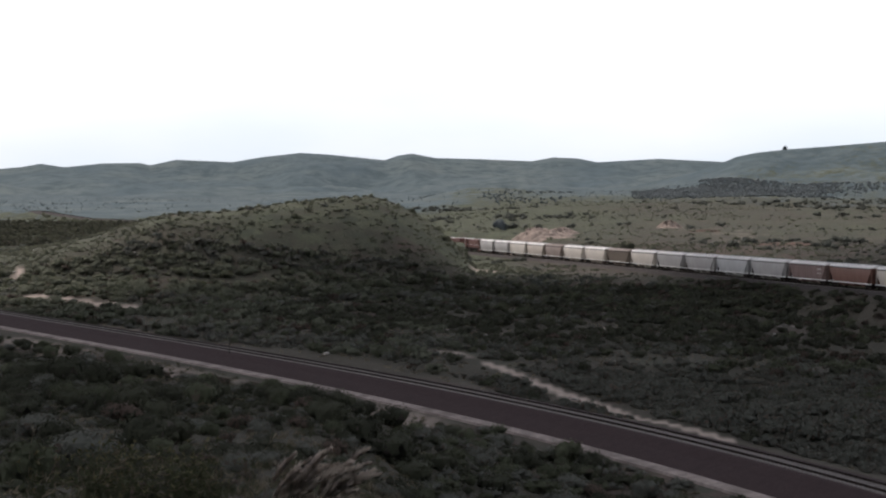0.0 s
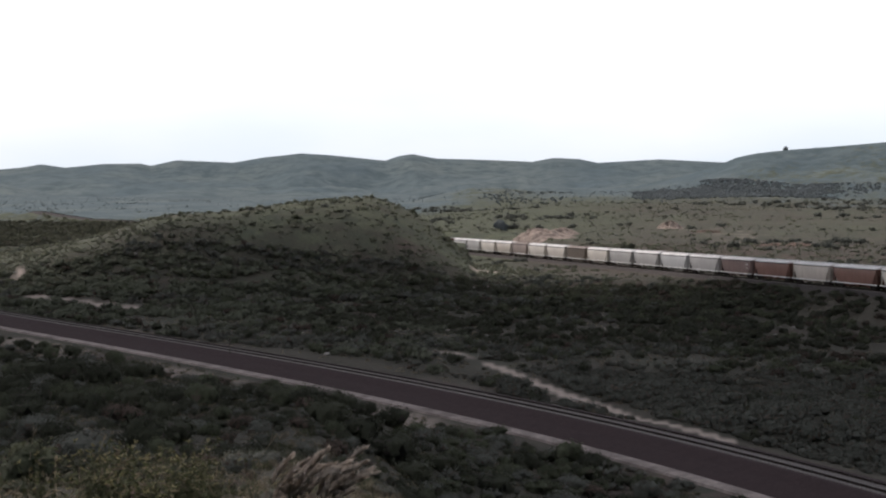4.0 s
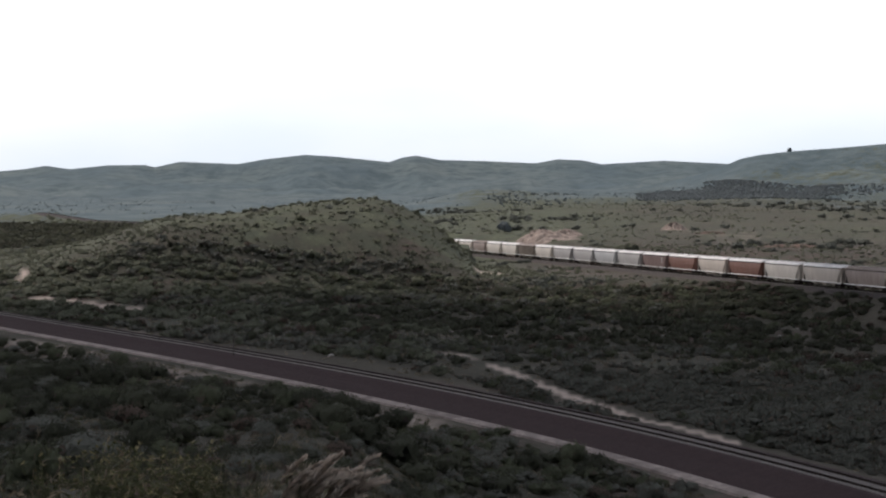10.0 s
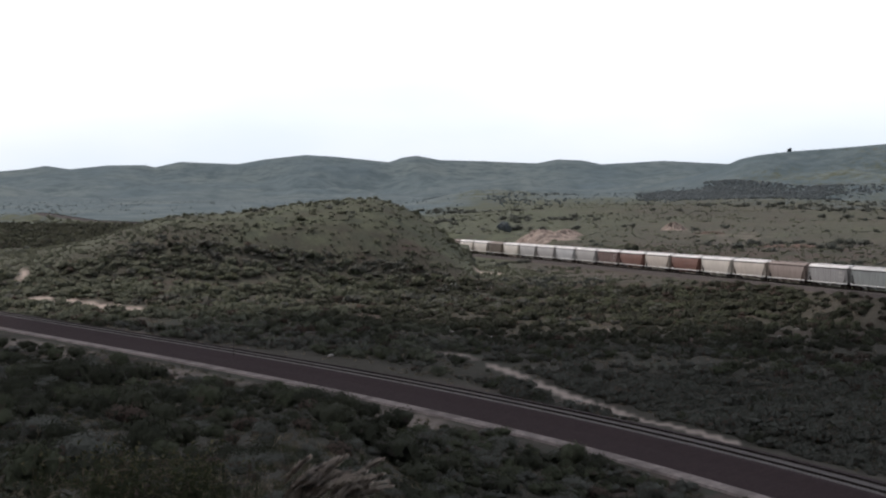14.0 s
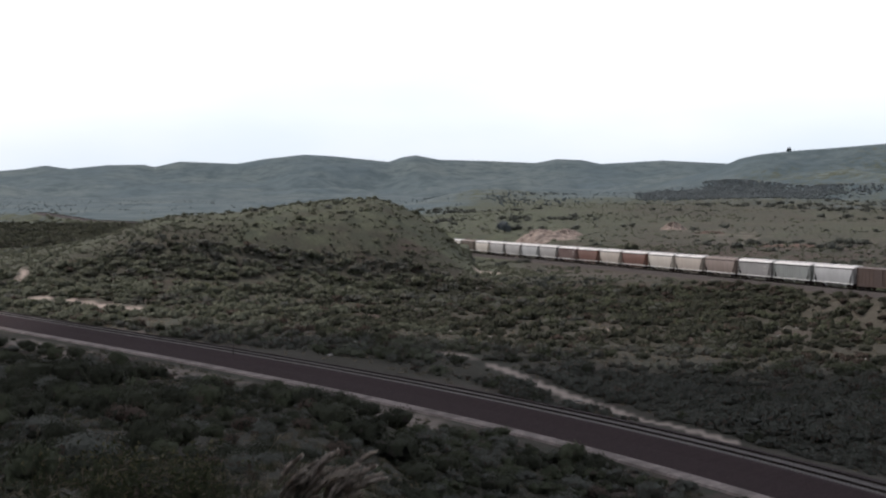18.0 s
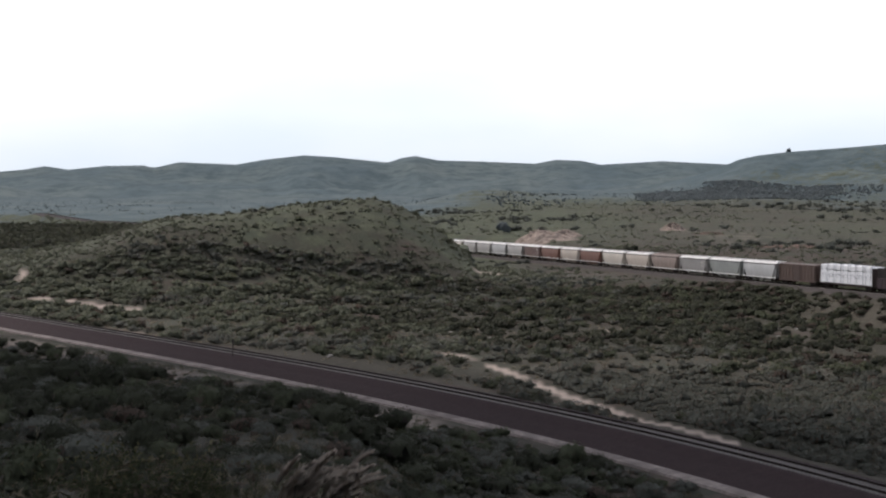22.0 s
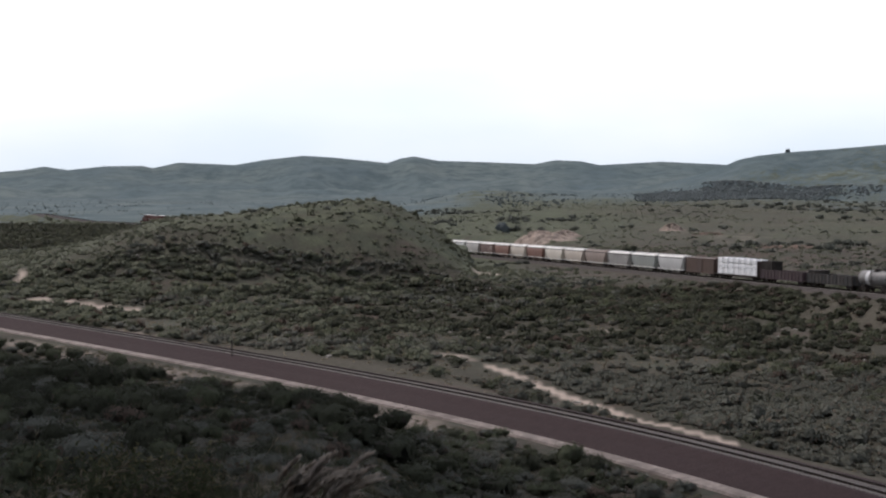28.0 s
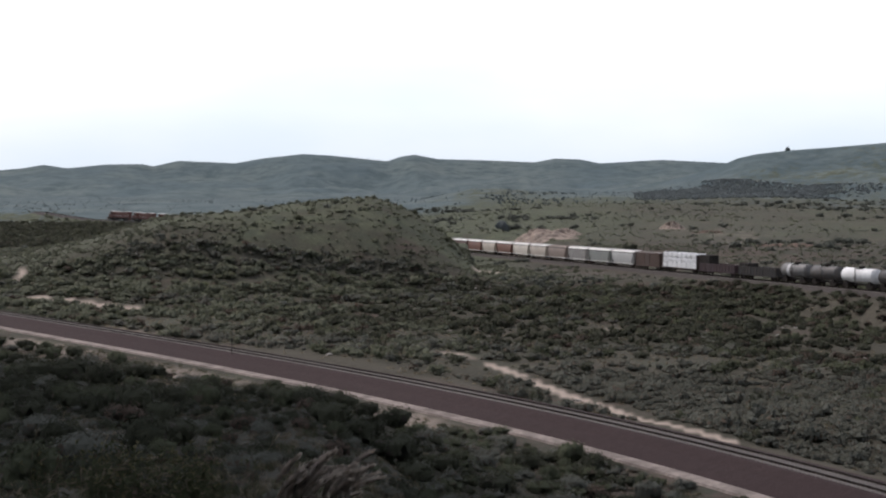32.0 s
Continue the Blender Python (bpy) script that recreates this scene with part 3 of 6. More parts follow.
CURVED = mirror_ring([(0.0, 1.05), (1.47, 1.05), (1.52, 1.2), (1.60, 1.9), (1.62, 2.7), (1.58, 3.5), (1.47, 4.05), (1.36, 4.24), (0.0, 4.28)])
FLAT = mirror_ring([(0.0, 1.15), (1.50, 1.15), (1.54, 1.25), (1.54, 2.2), (1.54, 3.2), (1.54, 4.10), (1.50, 4.24), (0.0, 4.28)])
ROOF = mirror_ring([(0.0, 4.20), (1.30, 4.20), (1.40, 4.21), (1.42, 4.27), (1.10, 4.47), (0.5, 4.61), (0.0, 4.64)])


def hopper_body(length, ring, reach):
    e = length / 2 - 0.78
    rings = []
    for x, cut in ((-e, 1), (-e + 2.6, 0.0), (0, 0), (e - 2.6, 0.0), (e, 1)):
        s = -1 if x > 0 else 1
        rings.append([(x + s * cut * reach * max(0.0, 4.1 - z) / 2.9, y, z) for y, z in ring])
    return loft(rings)


def lettering(car, length, side, material, seed, y):
    """Unreadable reporting marks as plain bars."""
    rng = random.Random(seed)
    x = -length * 0.36
    for row, (h, n) in enumerate(((0.42, 4), (0.22, 6))):
        for i in range(n):
            w = rng.uniform(0.16, 0.3) * (1 if row == 0 else 0.7)
            part("lettering_bar", boxes((0, w, -0.006, 0.006, 0, h)), material, car, "", pose(side * (x + i * 0.42 * (1 if row == 0 else 0.7)), side * y, 3.05 - row * 0.75, 0, 0, 0))


def hopper(length, paint, ribs, roof, seed, label, marks=None):
    car = thing("hopper_car", label, "hopper car", "freight cars of the train")
    ring = FLAT if ribs else CURVED
    key = "hopper_%s_%.1f" % (ribs, length)
    part("body", shared(key, lambda: hopper_body(length, ring, 1.7), paint), paint, car, "")
    e = length / 2 - 0.78
    # most roofs get a paler paint than the body to imitate sun on top
    part("roof", shared("hopper_roof_%.1f" % length, lambda: loft([[(x, y, z) for y, z in ROOF] for x in (-e - 0.05, e + 0.05)], soft=False), roof), roof, car, "sheet roof, pale to stand for sun on top")
    for s in (-1, 1):
        # the rail repeats the roof colour as a painted sunlit edge
        part("eave_rail", shared("eave_rail_%.1f" % length, lambda: boxes((-e, e, -0.05, 0.05, 4.10, 4.20)), roof), roof, car, "eave rail, pale to stand for the sunlit edge", pose(0, s * (1.56 if ribs else 1.47), 0))
    if ribs:
        n = 15
        for i in range(n):
            x = -e + 1.0 + (2 * e - 2.0) * i / (n - 1)
            low = 1.25 + max(0, (abs(x) - (e - 1.9))) * 1.0
            for s in (-1, 1):
                part("side_rib", shared("side_rib_%.1f" % low, lambda: boxes((-0.05, 0.05, -0.05, 0.05, low, 4.1)), paint), paint, car, "", pose(x, s * 1.575, 0))
    for s in (-1, 1):
        # the sill's pale colour paints in sunlight along its top edge
        part("side_sill", shared("side_sill_%.1f" % length, lambda: boxes((-length / 2 + 0.6, length / 2 - 0.6, -0.07, 0.07, 0.98, 1.16)), P_PALE), P_PALE, car, "side sill, pale to stand for sunlight on its edge", pose(0, s * 1.60, 0))
        # dark steel strip stands in for the shadow line below the eave
        part("eave_shadow_strip", shared("eave_gutter_%.1f" % length, lambda: boxes((-e, e, -0.025, 0.025, 3.90, 4.10)), M_STEEL), M_STEEL, car, "dark strip put in for the eave's shadow", pose(0, s * (1.575 if ribs else 1.49), 0))
        part("walkway", shared("walkway_%.1f" % length, lambda: boxes((-e, e, -0.22, 0.22, 4.66, 4.70)), roof), roof, car, "pale grating roof walkway", pose(0, s * 0.78, 0.0))
        part("end_platform", shared("end_platform", lambda: boxes((-0.65, 0.65, -1.45, 1.45, 1.0, 1.12), (-0.55, -0.45, -0.3, 0.3, 1.1, 2.9)), M_BLACK), M_BLACK, car, "black end platform", pose(s * (length / 2 - 0.95), 0, 0, 0, 0, 0 if s > 0 else 180))
        for q in (-1, 1):
            part("end_post", shared("end_post", lambda: boxes((-0.06, 0.06, -0.06, 0.06, 1.1, 3.3)), paint), paint, car, "", pose(s * (e - 0.16), q * 1.38, 0))
            part("ladder", shared("ladder", lambda: ladder_mesh(3.2), paint), paint, car, "", pose(s * (e - 0.3), q * 1.56, 1.1))
    for i in range(5):
        x = -e + 1.6 + i * (2 * e - 3.2) / 4
        part("roof_hatch", shared("roof_hatch", lambda: bevelled(boxes((-0.95, 0.95, -0.36, 0.36, 4.60, 4.74)), 0.03, 1), roof), roof, car, "", pose(x, 0, 0))
    for i in (-1, 0, 1):
        part("chute", shared("chute", lambda: loft([[(x * k, y * k2, z) for x, y in ((-1, -1), (1, -1), (1, 1), (-1, 1))] for k, k2, z in ((1.9, 1.35, 1.16), (0.45, 0.8, 0.42), (0.42, 0.78, 0.32))], soft=False), paint), paint, car, "dusty discharge chute", pose(i * 3.9, 0, 0))
    if marks:
        lettering(car, length, 1, marks, seed, 1.645 if ribs else 1.632)
    for s in (-1, 1):
        truck(car, s * (length / 2 - 2.75))
    ends(car, length)
    return car


def boxcar(length, paint, label):
    car = thing("boxcar", label, "boxcar", "freight cars of the train")
    e = length / 2 - 0.75
    roof = mirror_ring([(0.0, 4.28), (1.56, 4.28), (1.56, 4.40), (0.0, 4.62)])
    part("body", loft([[(x, y, z) for y, z in mirror_ring([(0.0, 1.05), (1.50, 1.05), (1.50, 4.30), (0.0, 4.34)])] for x in (-e, e)], soft=False), paint, car)
    part("roof", loft([[(x, y, z) for y, z in roof] for x in (-e - 0.08, e + 0.08)], soft=False), paint, car, "dusty sheet-metal roof")
    for i in range(12):
        x = -e + 0.5 + (2 * e - 1.0) * i / 11
        if abs(x) < 1.9:
            continue
        for s in (-1, 1):
            part("side_post", shared("box_post", lambda: boxes((-0.09, 0.09, -0.035, 0.035, 1.1, 4.25)), paint), paint, car, "", pose(x, s * 1.53, 0))
    for s in (-1, 1):
        part("side_sill", shared("box_sill", lambda: boxes((-e, e, -0.05, 0.05, 0.80, 1.12)), paint), paint, car, "", pose(0, s * 1.5, 0))
        door = part("door", boxes((-1.55, 1.55, -0.04, 0.04, 1.15, 4.2)), P_BOXDOOR, car, "darker sliding door", pose(0, s * 1.57, 0))
        for k in range(4):
            part("door_bar", shared("door_bar", lambda: boxes((-1.5, 1.5, -0.03, 0.03, -0.05, 0.05)), P_BOXDOOR), P_BOXDOOR, door, "", pose(0, s * 0.05, 1.5 + 0.75 * k))
        part("ladder", shared("ladder", lambda: ladder_mesh(3.2), paint), paint, car, "", pose(s * (e - 0.35), 1.56, 1.1))
        truck(car, s * (length / 2 - 2.75))
    ends(car, length)
    return car


def lumber_car(length, label):
    car = thing("centerbeam_flatcar", label, "flatcar", "freight cars of the train")
    e = length / 2 - 0.8
    part("deck", boxes((-e, e, -1.45, 1.45, 0.95, 1.15), (-e, e, -0.35, 0.35, 0.6, 0.96)), P_BEAM, car, "dark steel deck")
    part("center_beam", boxes((-e, e, -0.09, 0.09, 4.25, 4.5), (-e, e, -0.06, 0.06, 1.15, 1.5)), P_BEAM, car)
    for i in range(12):
        part("beam_post", shared("beam_post", lambda: boxes((-0.1, 0.1, -0.08, 0.08, 1.15, 4.3)), P_BEAM), P_BEAM, car, "", pose(-e + 0.8 + i * (2 * e - 1.6) / 11, 0, 0))
    for s in (-1, 1):
        part("bulkhead", bevelled(boxes((-0.12, 0.12, -1.45, 1.45, 1.1, 4.55)), 0.04, 1), P_BEAM, car, "dark end bulkhead", pose(s * (e - 0.1), 0, 0))
    rng = random.Random(4)
    cols = 7
    w = (2 * e - 0.6) / cols
    for s in (-1, 1):
        for i in range(cols):
            z = 1.18
            for tier in range(3):
                h = 1.24 + rng.uniform(-0.04, 0.05)
                b = part("wrapped_lumber", shared("wrapped_lumber_%d" % tier, lambda: bevelled(boxes((-w / 2 + 0.05, w / 2 - 0.05, -0.62, 0.62, 0, 1.22)), 0.05 if tier < 2 else 0.32, 3), P_WRAP if tier == 2 else P_WRAP_B), P_WRAP if tier == 2 else P_WRAP_B, car,
                         "white plastic-wrapped lumber bundle", pose(-e + 0.3 + w * (i + 0.5), s * (0.78 + rng.uniform(-0.02, 0.05)), z, 0, 0, rng.uniform(-0.7, 0.7)))
                for q in (-0.3, 0.3):
                    part("strap", shared("bundle_strap", lambda: boxes((-0.035, 0.035, -0.64, 0.64, -0.01, 1.235)), M_STRAP), M_STRAP, b, "", pose(q * w, 0, 0))
                if tier == 1:
                    for q in range(3):
                        part("printed_bar", shared("printed_bar", lambda: boxes((-0.3, 0.3, -0.012, 0.012, -0.06, 0.06)), M_PRINT), M_PRINT, b, "faded blue-grey print", pose((q - 1) * 0.72, s * 0.625, 0.35 + 0.26 * (q % 2)))
                z += h + 0.03
    for s in (-1, 1):
        truck(car, s * (length / 2 - 2.9))
    ends(car, length)
    return car


def gondola(length, paint, label, panel):
    car = thing("gondola_car", label, "gondola car", "freight cars of the train")
    e = length / 2 - 0.75
    part("floor", boxes((-e, e, -1.45, 1.45, 1.0, 1.12)), paint, car)
    for s in (-1, 1):
        part("side", boxes((-e, e, -0.05, 0.05, 0.85, 2.75), (-e, e, -0.1, 0.1, 2.68, 2.84)), paint, car, "", pose(0, s * 1.45, 0))
        part("end_wall", boxes((-0.06, 0.06, -1.45, 1.45, 1.0, 2.8)), paint, car, "", pose(s * (e - 0.05), 0, 0))
        for i in range(13):
            part("side_post", shared("gon_post", lambda: boxes((-0.08, 0.08, -0.06, 0.06, 0.9, 2.7)), paint), paint, car, "", pose(-e + 0.4 + i * (2 * e - 0.8) / 12, s * 1.54, 0))
        truck(car, s * (length / 2 - 2.75))
    part("load", boxes((-e + 0.1, e - 0.1, -1.38, 1.38, 1.1, 2.35)), M_STEEL, car, "dark scrap load")
    part("load_box", bevelled(boxes((-panel[0], 0, -1.3, 1.3, 2.3, panel[1])), 0.05, 1), M_BLACK, car, "dark box standing on the load", pose(e - panel[2], 0, 0))
    ends(car, length)
    return car


def tank_car(length, paint, label, band=None):
    car = thing("tank_car", label, "tank car", "freight cars of the train")
    e = length / 2 - 0.95
    r, zc = 1.48, 2.72
    seg = 28
    rings = []
    for x, q in ((-e, 0.25), (-e + 0.10, 0.62), (-e + 0.28, 0.86), (-e + 0.6, 1.0), (0, 1.0), (e - 0.6, 1.0), (e - 0.28, 0.86), (e - 0.10, 0.62), (e, 0.25)):
        rings.append([(x, r * q * math.cos(2 * math.pi * a / seg), zc + r * q * math.sin(2 * math.pi * a / seg)) for a in range(seg)])
    part("tank", loft(rings), paint, car)
    for x in (-e + 0.6, -e * 0.33, e * 0.33, e - 0.6):
        part("weld_band", loft([[(x + dx, (r + 0.012) * math.cos(2 * math.pi * a / seg), zc + (r + 0.012) * math.sin(2 * math.pi * a / seg)) for a in range(seg)] for dx in (-0.07, 0.07)]), paint, car)
    if band:
        part("pale_band", loft([[(x, (r + 0.02) * math.cos(2 * math.pi * a / seg), zc + (r + 0.02) * math.sin(2 * math.pi * a / seg)) for a in range(seg)] for x in (e - 4.3, e - 3.1)]), band, car, "pale band round the tank")
    part("dome", drum("z", 0.62, 0.55, 16, (0, 0, zc + r + 0.15)), M_BLACK, car, "dark manway dome")
    part("top_platform", boxes((-1.3, 1.3, -0.9, 0.9, zc + r - 0.08, zc + r - 0.02)), M_BLACK, car)
    for s in (-1, 1):
        part("railing", boxes((-1.3, 1.3, -0.025, 0.025, 1.0, 1.05), (-1.3, -1.25, -0.025, 0.025, 0, 1.0), (1.25, 1.3, -0.025, 0.025, 0, 1.0)), M_BLACK, car, "", pose(0, s * 0.9, zc + r - 0.05))
        part("ladder", shared("tank_ladder", lambda: ladder_mesh(3.3), M_BLACK), M_BLACK, car, "", pose(0, s * 1.56, 0.95))
        part("saddle", boxes((-0.5, 0.5, -1.1, 1.1, 0.8, 1.7)), M_BLACK, car, "", pose(s * (length / 2 - 2.6), 0, 0))
        part("end_sill", boxes((-0.15, 0.15, -1.45, 1.45, 0.75, 1.05)), M_BLACK, car, "", pose(s * (length / 2 - 0.6), 0, 0))
        truck(car, s * (length / 2 - 2.5))
    part("center_sill", boxes((-length / 2 + 0.5, length / 2 - 0.5, -0.3, 0.3, 0.72, 1.1)), M_BLACK, car)
    ends(car, length)
    return car


def locomotive(length, label):
    car = thing("locomotive", label, "locomotive", "locomotives at the head of the train")
    h = length / 2 - 0.6
    part("frame", boxes((-h, h, -1.5, 1.5, 1.1, 1.5), (-2.8, 2.8, -1.25, 1.25, 0.45, 1.1)), M_BLACK, car, "black underframe and fuel tank")
    part("long_hood", bevelled(boxes((-h + 1.2, h - 6.4, -0.95, 0.95, 1.5, 4.35)), 0.1), P_LOCO, car, "faded red long hood")
    part("radiator", bevelled(boxes((-h + 1.5, -h + 6.0, -1.35, 1.35, 3.5, 4.55)), 0.12), P_LOCO, car)
    part("radiator_top", bevelled(boxes((-h + 1.7, -h + 5.0, -1.2, 1.2, 4.54, 4.72)), 0.05, 1), P_PALE, car, "pale radiator top")
    part("exhaust", bevelled(boxes((-0.6, 1.6, -0.7, 0.7, 4.3, 4.62)), 0.05, 1), P_PALE, car, "pale exhaust silencer")
    cab = part("cab", bevelled(boxes((h - 6.4, h - 3.4, -1.5, 1.5, 1.5, 4.5)), 0.1), P_LOCO, car)
    part("cab_roof", bevelled(boxes((h - 6.5, h - 3.3, -1.52, 1.52, 4.48, 4.72)), 0.08), P_PALE, cab, "white cab roof")
    for s in (-1, 1):
        part("side_window", boxes((h - 5.7, h - 4.2, -0.02, 0.02, 3.2, 4.0)), M_BLACK, cab, "dark glass", pose(0, s * 1.5, 0))
        part("windshield", boxes((-0.02, 0.02, -0.5, 0.5, 3.3, 4.1)), M_BLACK, cab, "dark glass", pose(h - 3.39, s * 0.72, 0))
        part("handrail", boxes((-h + 1, h - 6.5, -0.03, 0.03, 2.5, 2.56)), P_PALE, car, "", pose(0, s * 1.45, 0))
        part("step_well", boxes((-0.4, 0.4, -1.5, 1.5, 0.4, 1.5)), P_LOCO, car, "", pose(s * (h - 0.4), 0, 0))
        truck(car, s * (length / 2 - 4.4)); truck(car, s * (length / 2 - 6.2))
    part("nose", bevelled(boxes((h - 3.5, h - 0.9, -0.95, 0.95, 1.5, 3.2)), 0.18), P_LOCO, car)
    ends(car, length)
    return car


P_WHITE = painted("off_white_paint", (0.58, 0.53, 0.46), wear=0.17, rust=0.2)
P_CREAM = painted("cream_paint", (0.50, 0.44, 0.375), wear=0.20, rust=0.25)
P_GREY = painted("light_grey_paint", (0.39, 0.375, 0.355), wear=0.17)
P_SILVER = painted("silver_grey_paint", (0.44, 0.44, 0.43), wear=0.15, rough=0.35, rust=0.12)
P_TAN = painted("dusty_tan_paint", (0.28, 0.225, 0.195), wear=0.45, rust=0.4)
P_FADED = painted("faded_red_brown_paint", (0.25, 0.175, 0.155), wear=0.4, rust=0.4)
P_BROWN = painted("red_brown_paint", (0.19, 0.095, 0.072), wear=0.4, rust=0.5)
P_UMBER = painted("dark_umber_paint", (0.20, 0.165, 0.13), wear=0.5, rust=0.4)
P_GREEN = painted("pale_green_grey_paint", (0.35, 0.365, 0.34), wear=0.17)
P_BOX = painted("boxcar_brown_paint", (0.098, 0.066, 0.054), wear=0.5, rust=0.5)
P_BOXDOOR = painted("boxcar_door_paint", (0.085, 0.058, 0.05), wear=0.5, rust=0.5)
P_MAROON = painted("maroon_paint", (0.052, 0.034, 0.039), wear=0.5, rust=0.4)
P_DARK = painted("black_car_paint", (0.035, 0.034, 0.034), wear=0.5, rust=0.3)
P_TANKD = painted("dark_tank_paint", (0.075, 0.073, 0.072), wear=0.5, rust=0.3)
P_TANKG = painted("grey_tank_paint", (0.15, 0.148, 0.145), wear=0.5, rust=0.3)
P_TANKW = painted("white_tank_paint", (0.70, 0.70, 0.69), wear=0.25, rust=0.1)
P_BAND = painted("bright_tank_band", (0.50, 0.50, 0.50), wear=0.15, rough=0.25, rust=0.05)
P_BEAM = painted("dark_flatcar_paint", (0.06, 0.045, 0.042), wear=0.5, rust=0.4)
P_WRAP = painted("white_plastic_wrap", (0.80, 0.80, 0.80), grime=(0.42, 0.43, 0.45), wear=0.6, rough=0.3, rust=0.0)
M_PRINT = grained("faded_blue_grey_print", (0.10, 0.12, 0.13), (0.20, 0.22, 0.24), 8)
M_STRAP = grained("grey_strap", (0.25, 0.27, 0.30), (0.35, 0.37, 0.40), 10)
P_WRAP_B = painted("printed_plastic_wrap", (0.82, 0.82, 0.82), grime=(0.45, 0.46, 0.48), wear=0.5, rough=0.35, rust=0.0)
P_LOCO = painted("faded_locomotive_red", (0.14, 0.060, 0.049), wear=0.35, rust=0.3)
# white locomotive roofs; on hoppers it also paints in sunlight on roofs and sills
P_PALE = painted("pale_roof_and_sun_paint", (0.80, 0.78, 0.75), wear=0.2, rust=0.05)
P_MARK = painted("dark_marking_paint", (0.10, 0.09, 0.09), wear=0.4)
P_MARKW = painted("pale_marking_paint", (0.55, 0.52, 0.48), wear=0.4)

# where each coupling of the train is at the start, in seconds of travel along the line, and what runs behind it
COUPLINGS = [44.53, 41.73, 38.93, 36.13, 34.06, 31.96, 29.76, 27.61, 25.58, 23.38, 21.20, 19.08, 16.94, 14.78, 12.60, 10.43, 8.24, 6.13, 3.94, 1.86, -0.36, -2.50,
             -4.65, -6.86, -9.00, -11.19, -13.33, -15.50, -18.24, -20.84, -23.30, -24.88, -26.44, -28.17, -29.92]


def make_train():
    cars = []
    H = lambda k, p, ribs, label, marks=None, roof=None: hopper((COUPLINGS[k] - COUPLINGS[k + 1]) * SPEED, p, ribs, roof or P_PALE, k, label, marks)
    for k in range(3):
        cars.append(locomotive((COUPLINGS[k] - COUPLINGS[k + 1]) * SPEED, "faded red diesel locomotive with pale roof, pulling the train"))
    kinds = [(P_GREY, 0, "light grey smooth covered hopper car with a pale roof", None), (P_GREY, 0, "light grey covered hopper car, dusty curved sides", None),
             (P_WHITE, 0, "off-white covered hopper car with curved sides", None), (P_CREAM, 0, "cream covered hopper car with dusty curved sides", None),
             (P_TAN, 0, "dusty tan covered hopper car with curved sides", None), (P_WHITE, 0, "off-white covered hopper car with rust streaks", None),
             (P_WHITE, 0, "off-white smooth covered hopper car, bright roof", None), (P_UMBER, 1, "dull olive-tan ribbed covered hopper car", None),
             (P_WHITE, 0, "off-white covered hopper car with bright curved roof", None), (P_GREY, 0, "light grey covered hopper car with curved sides", None),
             (P_GREY, 0, "grey curved-side covered hopper car with pale walkways", None), (P_SILVER, 0, "silver-grey smooth covered hopper car", None),
             (P_GREY, 0, "plain grey covered hopper car with pale walkways", None), (P_FADED, 1, "faded red-brown ribbed hopper car with pale markings", P_MARKW),
             (P_BROWN, 0, "dark red-brown covered hopper car", None), (P_CREAM, 0, "cream-white curved-side covered hopper car", None),
             (P_BROWN, 0, "red-brown covered hopper car with a dusty roof", None), (P_WHITE, 0, "white covered hopper car with a bright roof edge", None),
             (P_CREAM, 0, "cream covered hopper car with curved sides", None), (P_TAN, 0, "dusty grey-tan covered hopper car", None),
             (P_GREY, 1, "light grey ribbed hopper car with worn markings", P_MARKW), (P_GREEN, 1, "pale green-grey ribbed covered hopper car", None),
             (P_SILVER, 0, "bright silver-white smooth covered hopper car", None)]
    for i, (p, ribs, label, marks) in enumerate(kinds):
        cars.append(H(3 + i, p, ribs, label, marks, P_TAN if p in (P_UMBER, P_TAN) else None))
    span = lambda k: (COUPLINGS[k] - COUPLINGS[k + 1]) * SPEED
    k = 26
    cars.append(boxcar(span(k), P_BOX, "brown boxcar with ribbed sides and a sliding door"))
    cars.append(lumber_car(span(k + 1), "dark centerbeam flatcar loaded with white wrapped lumber"))
    cars.append(gondola(span(k + 2), P_MAROON, "dark maroon low-sided gondola car with a tall dark box", (5.2, 4.75, 0.1)))
    cars.append(gondola(span(k + 3), P_DARK, "black low-sided gondola car with a low dark box", (4.6, 3.55, 0.3)))
    cars.append(tank_car(span(k + 4), P_TANKG, "dull grey tank car with a bright band", P_BAND))
    cars.append(tank_car(span(k + 5), P_TANKD, "dark grey weathered tank car"))
    cars.append(tank_car(span(k + 6), P_TANKW, "white tank car with a dark manway dome"))
    cars.append(tank_car(span(k + 7), P_DARK, "black tank car at the end of the view"))
    return cars


TRAIN = make_train()


# ---- plants ----
def hull_of(level):
    bm = bmesh.new()
    bmesh.ops.create_icosphere(bm, subdivisions=level, radius=1.0)
    tri = np.array([[tuple(v.co) for v in f.verts] for f in bm.faces])
    bm.free()
    return tri


AXES = np.array([(1, 0, 0), (0, 1, 0), (-1, 0, 0), (0, -1, 0)], float)
UP = np.array((0, 0, 1.0))
HULL = {1: hull_of(1), 3: np.array([(AXES[i], AXES[(i + 1) % 4], UP) for i in range(4)] + [(AXES[(i + 1) % 4], AXES[i], -UP) for i in range(4)]) * 1.12}


